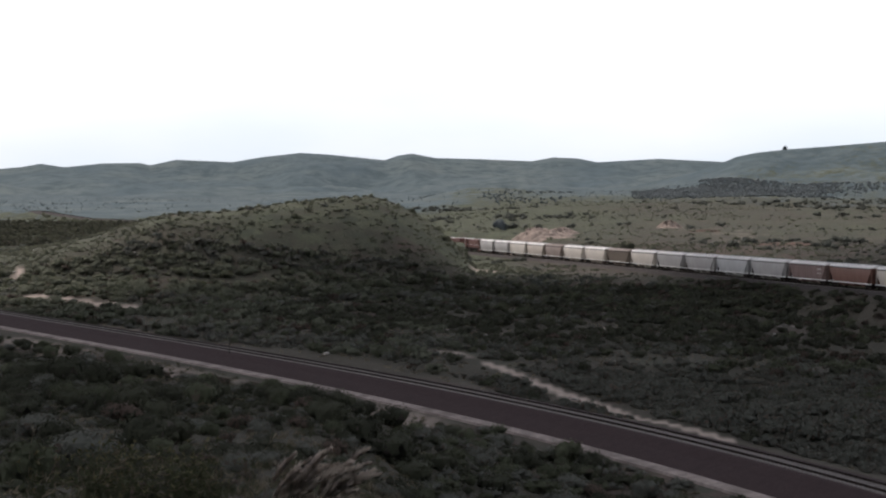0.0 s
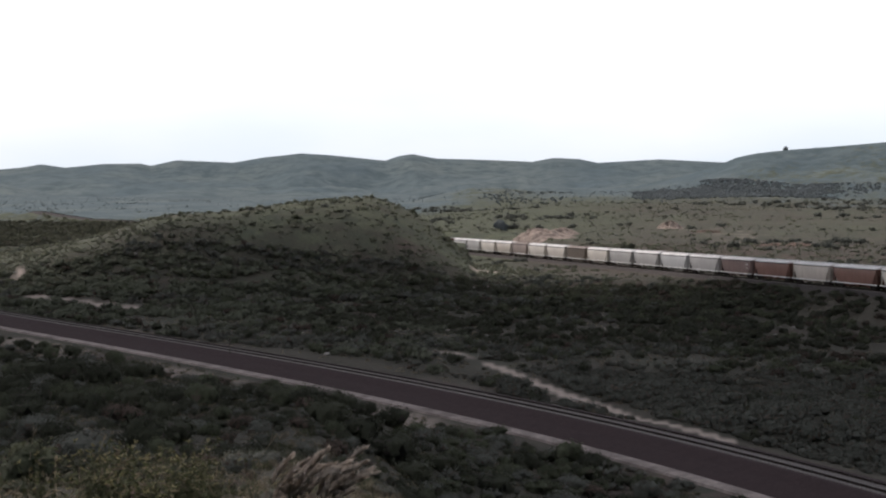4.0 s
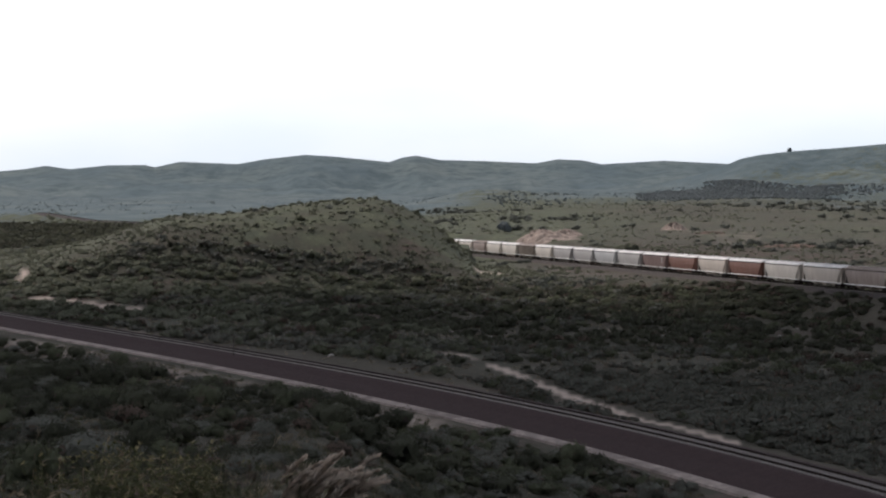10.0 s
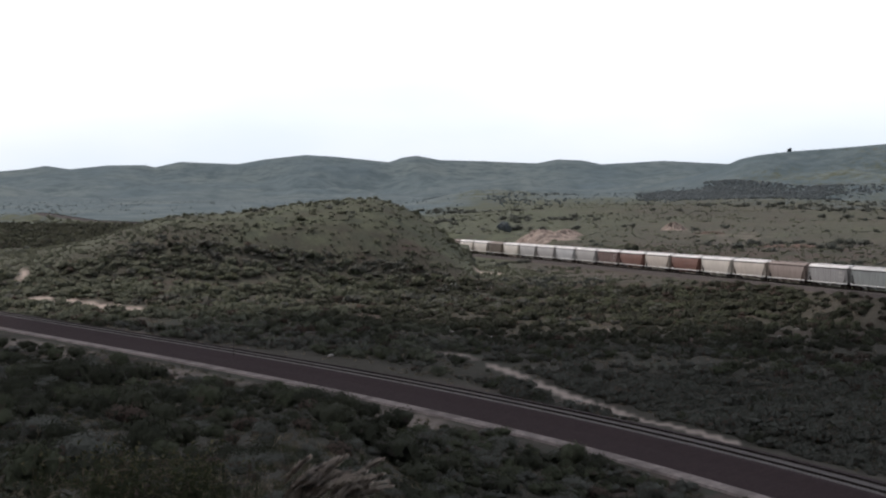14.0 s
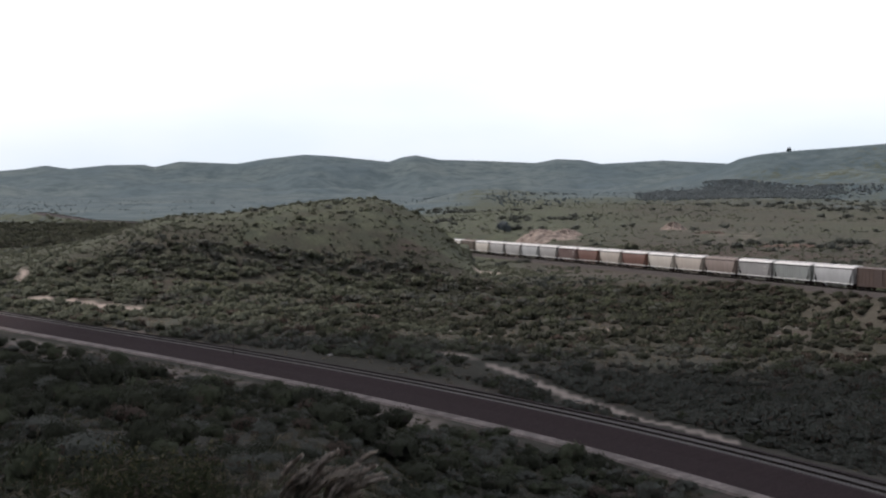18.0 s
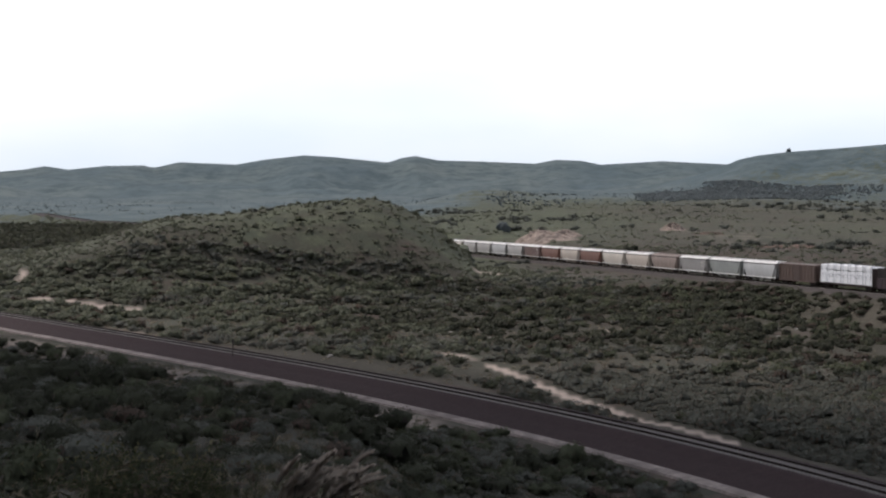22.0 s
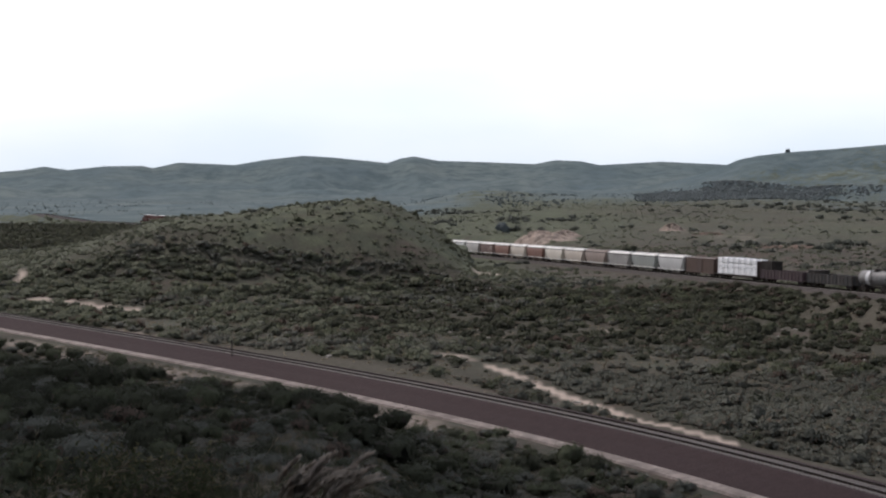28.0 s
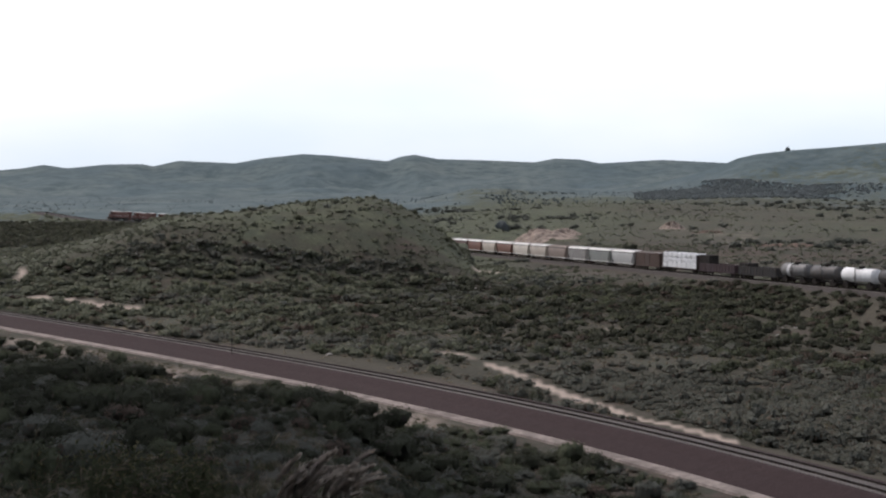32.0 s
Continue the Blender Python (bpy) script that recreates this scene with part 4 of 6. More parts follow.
def leaves(rng, n, leaf, lobes=6, tall=0.75, spread=0.50, narrow=0.5, upright=0.0, core=0, fill=0.84):
    """A shrub's crown of n small leaf clumps in a few lobes, about one metre in radius, with its foot at the origin: corners of triangles."""
    ang = rng.uniform(0, 2 * np.pi, lobes)
    rad = spread * np.sqrt(rng.uniform(0.02, 1, lobes))
    cen = np.stack([rad * np.cos(ang), rad * np.sin(ang), tall * rng.uniform(0.30, 0.72, lobes)], -1)
    size = rng.uniform(0.34, 0.62, lobes)
    k = rng.integers(0, lobes, n)
    d = rng.normal(size=(n, 3)); d[:, 2] = d[:, 2] * 0.9 + 0.15
    d /= np.linalg.norm(d, axis=1, keepdims=True)
    p = cen[k] + d * (size[k] * rng.uniform(0.45, 1.12, n) ** 0.7)[:, None] * np.array([1, 1, tall])
    p[:, 2] = np.abs(p[:, 2])
    nrm = d + rng.normal(scale=0.33, size=(n, 3)); nrm /= np.linalg.norm(nrm, axis=1, keepdims=True)
    a = rng.normal(size=(n, 3)); a[:, 2] += upright
    u = a - nrm * (a * nrm).sum(1, keepdims=True); u /= np.linalg.norm(u, axis=1, keepdims=True)
    v = np.cross(nrm, u)
    s = leaf * rng.uniform(0.6, 1.3, n)[:, None]
    w = s * narrow * rng.uniform(0.7, 1.2, n)[:, None]
    dome = p / np.array([1.0, 1.0, tall]) - np.array([0, 0, 0.15])
    dome /= np.linalg.norm(dome, axis=1, keepdims=True) + 1e-6
    clump = d * 0.2 + dome * 0.5 + nrm * 0.22 + np.array([0, 0, 0.75])
    tri, out = np.stack([p - u * s + v * w, p + u * s, p - u * s * 0.8 - v * w], 1), np.repeat(clump[:, None], 3, 1)      # both n, 3, 3
    if core:
        # dense twigs and leaves inside each lobe
        for c, r in zip(cen, size):
            h = HULL[core]
            bump_ = 1 + 0.16 * np.sin(h @ np.array([5.1, 3.7, 4.3]) + 20 * c[0])[..., None]
            q = c + h * bump_ * r * fill * np.array([1, 1, tall])
            q[..., 2] = np.maximum(q[..., 2], 0.0)
            tri, out = np.concatenate([tri, q]), np.concatenate([out, h * 0.25 + q * 0.45 + np.array([0, 0, 0.75])])
    return tri, out


def stuff(name, label, category, material, shapes, x, y, size, tone, rng, sink=0.06):
    """Many plants of one kind as one object."""
    tone = np.clip(0.45 * tone + 0.55 * (0.5 + 0.62 * rough(x, y, 24, 3, 301)), 0, 1)      # stands of like colour
    x, y, q = true_place(x, y)
    size = size * (1 + 0.6 * (q - 1))
    z = land(x, y)
    turn = rng.uniform(0, 2 * np.pi, len(x))
    pick = rng.integers(0, len(shapes), len(x))
    vs, ts, cs = [], [], []
    for j, sh in enumerate(shapes):
        i = np.flatnonzero(pick == j)
        if not len(i):
            continue
        c, s = np.cos(turn[i])[:, None], np.sin(turn[i])[:, None]
        q, o = sh[0].reshape(-1, 3), sh[1].reshape(-1, 3)
        k = size[i][:, None]
        hx = k * rng.uniform(0.85, 1.2, len(i))[:, None]
        px = x[i][:, None] + hx * (c * q[:, 0] - s * q[:, 1])
        py = y[i][:, None] + hx * (s * q[:, 0] + c * q[:, 1])
        pz = z[i][:, None] + k * (q[:, 2] * rng.uniform(0.8, 1.15, len(i))[:, None] - sink)
        vs.append(np.stack([px, py, pz], -1).reshape(-1, 3))
        ts.append(np.repeat(tone[i], len(q)))
        cs.append(np.stack([c * o[:, 0] - s * o[:, 1], s * o[:, 0] + c * o[:, 1], np.broadcast_to(o[:, 2], (len(i), len(q)))], -1).reshape(-1, 3))
    v = np.concatenate(vs)
    me = mesh_of(name, v, np.arange(len(v)).reshape(-1, 3), material, {"tone": np.concatenate(ts), "clump": np.concatenate(cs)})
    return tagged(new(name, me), label, category, kind="stuff")


def free(x, y, far=6.0):
    """Not on a track, a road, bare sand."""
    g = near_slope(y)
    dn = (x - near_x(y)) / np.sqrt(1 + g * g)
    ok = (dn > 5.2) | (dn < -7.0)
    x_, y_ = x, y
    x, y, _ = true_place(x, y)
    fx = np.interp(y, LINE[:, 1], LINE[:, 0])
    ok &= ~((x - fx < 0) & (x - fx > -27 - 14 * (x / np.maximum(y, 1) > 0.19)) & (x / np.maximum(y, 1) > 0.0) & (y > 200) & (rough(x, y, 7, 2, 181) < -0.1 + 0.5 * (x / np.maximum(y, 1) < 0.07)))
    ok &= (np.abs(x - fx) > far * 1.1) | (y < 0)
    return ok & (bare_amount(x_, y_, 0.7) < 0.15)


def wedge(rng, n, y0, y1, t0=-0.31, t1=0.31):
    y = np.sqrt(rng.uniform(y0 * y0, y1 * y1, n))
    return rng.uniform(t0, t1, n) * y, y


def clumped(rng, x, y, size, seed, lo, hi):
    """Keeps plants where a noise field is high, so that they grow in patches."""
    return rng.uniform(0, 1, len(x)) < smooth(lo, hi, rough(x, y, size, 3, seed))


rng = np.random.default_rng(12)
SMALL = [leaves(rng, 150, 0.125, lobes=6, spread=0.55, narrow=0.6, core=3, fill=0.5) for _ in range(8)]
MID = [leaves(rng, 76, 0.17, lobes=5, tall=0.65, spread=0.55, narrow=0.65, core=3, fill=0.5) for _ in range(8)]
LOOSE = [leaves(rng, 120, 0.135, lobes=6, tall=0.8, spread=0.6, narrow=0.55, core=3, fill=0.42) for _ in range(6)]
LOW = [leaves(rng, 34, 0.24, lobes=4, tall=0.55, spread=0.55, narrow=0.7, core=3, fill=0.5) for _ in range(8)]
FARB = [leaves(rng, 9, 0.36, lobes=2, tall=0.7, spread=0.4, narrow=0.85, core=3, fill=0.7) for _ in range(5)]
TUFT = [leaves(rng, 34, 0.42, lobes=4, tall=0.55, narrow=0.10, upright=2.2) for _ in range(5)]


def side_of_track(x, y):
    g = near_slope(y)
    return (x - near_x(y)) / np.sqrt(1 + g * g)


def plain_plants():
    # between the tracks
    x, y = wedge(rng, 14500, 84, 345)
    ok = free(x, y) & (side_of_track(x, y) > 5.4 + 2.8 * smooth(100, 135, y) + 1.2 * rough(x, y, 7, 2, 95)) & clumped(rng, x, y, 9, 97, -1.0, 0.1) & (rng.uniform(0, 1, len(x)) < 1 - 0.5 * smooth(265, 325, y))
    t = x / y
    x, y, t = x[ok], y[ok], t[ok]
    sage_share = 0.62 * smooth(215, 150, y) - 0.45 * smooth(0.13, 0.22, t) * smooth(100, 125, y) + 0.16 + 0.55 * rough(x, y, 20, 3, 91) - 0.25 * smooth(160, 185, y) * smooth(270, 240, y)
    roll = rng.uniform(0, 1, len(x))
    sage = roll < sage_share
    rest = rng.uniform(0, 1, len(x))
    deep = 0.48 - 0.10 * smooth(0.02, -0.06, t) + 0.45 * smooth(160, 190, y) * smooth(285, 240, y) * smooth(-0.16, -0.02, t) - 0.30 * smooth(-0.02, -0.12, t) - 0.25 * smooth(0.03, -0.04, t) * smooth(235, 265, y) + 0.45 * rough(x, y, 16, 3, 93)
    dark = ~sage & (rest < deep)
    olive = ~sage & (rest >= deep) & (rest < 0.86)
    russet = ~sage & (rest >= 0.88 - 0.5 * smooth(0.09, 0.16, t) * smooth(190, 165, y) * smooth(110, 130, y) * smooth(-0.5, 0.5, rough(x, y, 14, 2, 94)))
    dark, olive = dark & ~russet, olive & ~russet
    pale = olive & (t < 0.02) & (rng.uniform(0, 1, len(x)) < 0.8)
    grown = (0.36 + 1.25 * rng.uniform(0, 1, len(x)) ** 2.2) * (1 + 0.35 * smooth(130, 300, y))
    for name, label, mat, keep, shapes in (
            ("sagebrush", "grey-green rounded sagebrush scattered over the plain", M_SAGE, sage, SMALL),
            ("dark_scrub", "dense dark green low scrub on the plain", M_DARK, dark, SMALL),
            ("olive_scrub", "olive green shrubs among the scrub", M_OLIVE, olive & ~pale, LOOSE),
            ("green_herbs", "pale grey-green low brush among the scrub", M_HERB, pale, LOOSE),
            ("russet_brush", "dry russet brush between green shrubs", M_RUSSET, russet, LOOSE)):
        for band, forms in ((y < 190, shapes), (y >= 190, MID)):
            k = keep & band
            stuff(name, label, "shrubs", mat, forms, x[k], y[k], grown[k] * (1.0 if mat is not M_RUSSET else 0.8), rng.uniform(0, 1, k.sum()), rng)
    x, y = wedge(rng, 260, 185, 300, -0.06, 0.29)
    ok = free(x, y) & clumped(rng, x, y, 25, 99, -0.5, 0.8)
    x, y = x[ok], y[ok]
    stuff("olive_scrub", "broad olive green bushes standing above the scrub", "bushes", M_OLIVE, LOOSE, x, y, 1.0 + 1.1 * rng.uniform(0, 1, len(x)) ** 2, rng.uniform(0.4, 1, len(x)), rng)
    x, y = wedge(rng, 2400, 84, 142, 0.04, 0.31)
    ok = free(x, y) & (side_of_track(x, y) > 5.6)
    x, y = x[ok], y[ok]
    stuff("sagebrush", "pale grey-green sagebrush close to the near track", "shrubs", M_SAGE, SMALL, x, y, 0.35 + 0.75 * rng.uniform(0, 1, len(x)) ** 2, rng.uniform(0, 1, len(x)), rng)
    x, y = wedge(rng, 4200, 84, 260)
    ok = free(x, y)& (side_of_track(x, y) > 3.4)
    x, y = x[ok], y[ok]
    stuff("dry_grass", "tufts of dry straw-coloured grass between shrubs", "grass", M_STRAW, TUFT, x, y, rng.uniform(0.25, 0.5, len(x)), rng.uniform(0, 1, len(x)), rng)


def hill_plants():
    x, y = wedge(rng, 12000, 335, 520, -0.31, 0.30)
    t = x / y
    left = smooth(-0.02, -0.20, t)
    ok = free(x, y, 7) & (rng.uniform(0, 1, len(x)) < 0.62 + 0.08 * smooth(395, 350, y) + 0.2 * left) & clumped(rng, x, y, 34, 131, -1.5, 0.1)
    x, y, t = x[ok], y[ok], t[ok]
    roll = rng.uniform(0, 1, len(x))
    size = 0.42 + 0.75 * rng.uniform(0, 1, len(x)) ** 3
    d = roll < 0.42 * smooth(0.15, 0.75, rough(x, y, 34, 3, 133))
    o, s, h = ~d & (roll < 0.48), (roll >= 0.48) & (roll < 0.52), roll >= 0.52
    stuff("dark_scrub", "dark green shrubs dotted over the grassy mound", "shrubs", M_SLOPE, MID, x[d], y[d], size[d] * 1.45, rng.uniform(0, 1, d.sum()), rng)
    stuff("olive_scrub", "olive green low shrubs on the mound", "shrubs", M_HERB, LOW, x[o], y[o], size[o] * 0.9, rng.uniform(0, 1, o.sum()), rng)
    stuff("sagebrush", "grey-green sagebrush on the mound", "shrubs", M_SAGE, LOW, x[s], y[s], size[s] * 0.8, rng.uniform(0, 1, s.sum()), rng)
    stuff("green_herbs", "low grey-green herbs and grass clumps covering the mound", "herbs", M_HERB, LOW, x[h], y[h], size[h] * 1.1, rng.uniform(0, 1, h.sum()), rng)
    x, y = wedge(rng, 420, 235, 345, -0.28, 0.03)
    ok = free(x, y, 9) & (side_of_track(x, y) > 8) & clumped(rng, x, y, 22, 145, -0.4, 0.7)
    x, y = x[ok], y[ok]
    stuff("dark_scrub", "larger dark green bushes at the foot of the mound", "bushes", M_DARK, SMALL, x, y, 0.8 + 0.9 * rng.uniform(0, 1, len(x)) ** 2, rng.uniform(0, 0.6, len(x)), rng)
    x, y = wedge(rng, 300, 350, 480, -0.30, 0.02)
    ok = free(x, y, 9) & clumped(rng, x, y, 30, 141, 0.1, 0.7)
    x, y = x[ok], y[ok]
    stuff("juniper_bushes", "round dark juniper bushes on the mound", "bushes", M_OLIVE, MID, x, y, rng.uniform(0.9, 1.6, len(x)), rng.uniform(0, 0.6, len(x)), rng)


def far_plants():
    x, y = wedge(rng, 9500, 380, 1150, -0.30, 0.31)
    ok = free(x, y, 9) & clumped(rng, x, y, 70, 151, -0.6, 0.7) & ((y > 520) | (x / y > 0.03))
    x, y = x[ok], y[ok]
    roll = rng.uniform(0, 1, len(x))
    size = 0.55 + 1.2 * rng.uniform(0, 1, len(x)) ** 3
    d = roll < 0.22
    stuff("juniper_bushes", "scattered grey-green junipers on the far plain", "bushes", M_SLOPE, LOW, x[d], y[d], size[d] * 1.0, rng.uniform(0, 1, d.sum()), rng)
    stuff("green_herbs", "grey-green low brush on the far plain", "herbs", M_HERB, LOW, x[~d], y[~d], size[~d] * 0.8, rng.uniform(0, 1, (~d).sum()), rng)
    x, y = wedge(rng, 10000, 1150, 3760, -0.30, 0.32)
    ok = clumped(rng, x, y, 160, 161, -0.8, 0.6)
    x, y = x[ok], y[ok]
    size = rng.uniform(0.8, 1.7, len(x)) * (1 - 0.35 * smooth(1800, 2600, y)) * (1 - 0.3 * (x / y > 0.15))
    stuff("distant_woodland", "patches of trees on distant hills, tinted blue-grey for haze", "trees", M_FAR_HAZE, FARB, x, y, size, rng.uniform(0, 1, len(x)), rng)


def ridge_woods():
    """Close woodland on the low ridge and in the hollow behind the plain."""
    for n, y0, y1, t0, t1, seed in ((13000, 1180, 1450, 0.118, 0.26, 211), (700, 1100, 1420, 0.02, 0.095, 213), (900, 1250, 1460, 0.22, 0.30, 215)):
        x, y = wedge(rng, n, y0, y1, t0, t1)
        edge = smooth(t0, t0 + 0.03, x / y) * smooth(t1, t1 - 0.03, x / y)
        ok = clumped(rng, x, y, 90, seed, -0.9, 0.5) & (rng.uniform(0, 1, n) < edge * (0.25 + 0.75 * smooth(y0, y0 + 120, y)))
        x, y = x[ok], y[ok]
        stuff("ridge_woodland", "close woodland along the low ridge, tinted blue-grey for haze", "woodland", M_WOOD_HAZE if seed != 213 else M_FAR_HAZE, FARB, x, y, rng.uniform(1.2, 2.4, len(x)), rng.uniform(0, 1, len(x)), rng)


def bank_shrubs():
    """Single shrubs on the bare bank in front of the far track."""
    x, y = wedge(rng, 4200, 185, 345, 0.06, 0.31)
    xt, yt, _ = true_place(x, y)
    fx = np.interp(yt, LINE[:, 1], LINE[:, 0])
    ok = (xt - fx < -4.6) & (xt - fx > -44) & clumped(rng, x, y, 12, 221, -0.8, 0.6)
    x, y = x[ok], y[ok]
    k = rng.uniform(0, 1, len(x))
    for keep, mat, name, label in ((k < 0.42, M_DARK, "dark_scrub", "single dark shrubs on the bare railway bank"), ((k >= 0.42) & (k < 0.75), M_OLIVE, "olive_scrub", "olive shrubs on the bare railway bank"),
                                   (k >= 0.75, M_RUSSET, "russet_brush", "dry russet brush on the bare railway bank")):
        stuff(name, label, "shrubs", mat, SMALL, x[keep], y[keep], 0.5 + 1.0 * rng.uniform(0, 1, keep.sum()) ** 2, rng.uniform(0, 1, keep.sum()), rng)


def line_brush():
    """Brush along the far line where it comes out from behind the mound."""
    u = rng.uniform(58, 84, 260)
    at = np.array([line_at(v) for v in u])
    off = rng.uniform(6.0, 26.0, len(u))
    x, y = at[:, 0] - off * np.cos(at[:, 3]) * 0.3, at[:, 1] - off
    stuff("olive_scrub", "low brush in front of the far railway line", "shrubs", M_HERB, LOW, x, y, rng.uniform(0.9, 2.0, len(x)), rng.uniform(0, 1, len(x)), rng)


def dark_belt():
    x, y = wedge(rng, 1500, 520, 800, -0.31, -0.185)
    stuff("dark_thicket", "dark green thicket behind the end of the mound", "thicket", M_DARK, LOW, x, y, rng.uniform(1.2, 2.6, len(x)), rng.uniform(0, 0.6, len(x)), rng)


def slope_scrub():
    """Low scrub filling in between the single shrubs of the near slope."""
    x, y = wedge(rng, 6500, 13, 175, -0.31, 0.31)
    ok = (side_of_track(x, y) < -8.0 - 5 * (rng.uniform(0, 1, len(x)) < 0.8) * (x / y < -0.005) - 3 * (y > 68) * (y < 115) * (x / y < 0.0) + 2.2 * (x / y > 0.0)) & clumped(rng, x, y, 7, 171, -0.9, 0.3)
    x, y = x[ok], y[ok]
    k = rng.uniform(0, 1, len(x)) < 0.72 - 0.35 * smooth(0.0, 0.08, x / y)
    fine = [leaves(rng, 240, 0.085, lobes=6, narrow=0.6, core=3, fill=0.55) for _ in range(6)]
    for keep, mat, name, label in ((k, M_DARK, "dark_scrub", "low dark green scrub on the near slope"), (~k, M_SAGE, "sagebrush", "low grey-green sagebrush on the near slope")):
        stuff(name, label, "shrubs", mat, fine, x[keep], y[keep], rng.uniform(0.28, 0.62, keep.sum()) * (0.55 + 0.45 * smooth(14, 45, y[keep])), rng.uniform(0, 1, keep.sum()), rng)


def slope_bushes():
    """Rounded bushes crowding the slope below the service road in the east."""
    x, y = wedge(rng, 1500, 40, 98, -0.015, 0.31)
    ok = (side_of_track(x, y) < -6.0) & clumped(rng, x, y, 6, 173, -0.9, 0.4)
    x, y = x[ok], y[ok]
    shapes = [leaves(rng, 300, 0.075, lobes=7, tall=0.8, narrow=0.6, core=3, fill=0.55) for _ in range(6)]
    k = rng.uniform(0, 1, len(x)) + 0.2 * rough(x, y, 9, 2, 175)
    for keep, mat, name, label in ((k < 0.42, M_SAGE, "sagebrush", "grey-green rounded bushes below the service road"), ((k >= 0.42) & (k < 0.82), M_OLIVE, "olive_scrub", "olive green rounded bushes below the service road"),
                                   (k >= 0.82, M_DARK, "dark_scrub", "dark green bushes below the service road")):
        stuff(name, label, "bushes", mat, shapes, x[keep], y[keep], 0.42 + 0.55 * rng.uniform(0, 1, keep.sum()) ** 1.6, rng.uniform(0, 1, keep.sum()), rng)


ridge_woods()
slope_bushes()
bank_shrubs()
line_brush()
dark_belt()
slope_scrub()
plain_plants()
hill_plants()
far_plants()


def big_bushes():
    """Flat dark bushes in loose rows on the slope behind the far track."""
    x, y = wedge(rng, 1700, 480, 1150, -0.02, 0.31)
    ok = clumped(rng, x, y, 60, 191, 0.1, 1.0)
    x, y = x[ok], y[ok]
    stuff("juniper_bushes", "broad dark junipers on the slope behind the train", "bushes", M_SLOPE, MID, x, y, rng.uniform(1.6, 3.5, len(x)), rng.uniform(0.3, 1, len(x)), rng)


big_bushes()


def stems(rng_, n, height):
    bm = bmesh.new()
    for _ in range(n):
        a, lean = rng_.uniform(0, 6.28), rng_.uniform(0.15, 0.6)
        p0 = Vector((0.05 * math.cos(a), 0.05 * math.sin(a), -0.12))
        p1 = Vector((lean * math.cos(a), lean * math.sin(a), height * rng_.uniform(0.5, 0.8)))
        rings = []
        for k, r in ((0.0, 0.03), (0.5, 0.02), (1.0, 0.008)):
            c = p0.lerp(p1, k) + Vector((0, 0, 0.06 * math.sin(k * 3.1)))
            rings.append([bm.verts.new(c + Vector((r * math.cos(j * 1.571), r * math.sin(j * 1.571), 0))) for j in range(4)])
        for q, s in zip(rings[:-1], rings[1:]):
            for j in range(4):
                bm.faces.new((q[j], q[(j + 1) % 4], s[(j + 1) % 4], s[j]))
    return bm


def shrub_template(kind, seed):
    r2 = np.random.default_rng(seed)
    mat, label, n, leaf, tall = {
        "dark": (M_DARK, "dense dark green shrub on the hillside", 1150, 0.058, 0.85),
        "sage": (M_SAGE, "grey-green sagebrush on the hillside", 1050, 0.058, 0.75),
        "olive": (M_OLIVE, "olive green leafy shrub on the hillside", 1050, 0.050, 0.95),
        "russet": (M_RUSSET, "dry brown twiggy brush on the hillside", 850, 0.048, 0.8)}[kind]
    ob = thing("shrub", label, "shrub", "shrubs on the near slope")
    state = r2.integers(1, 9999)
    q, o = leaves(np.random.default_rng(state), n, leaf, lobes=10, tall=tall, narrow=0.7)
    q2, o2 = leaves(np.random.default_rng(state), 30, 0.1, lobes=10, tall=tall, narrow=0.9, core=1, fill=0.74)
    q, o = np.concatenate([q, q2 * 0.95]).reshape(-1, 3), np.concatenate([o, o2]).reshape(-1, 3)
    tone = np.full(len(q), r2.uniform(0.1, 0.9))
    part("crown", mesh_of("crown", q, np.arange(len(q)).reshape(-1, 3), mat, {"tone": tone, "clump": o}), mat, ob)
    part("stem", stems(random.Random(seed), 7, tall), M_TWIG, ob, "grey woody stems")
    return ob


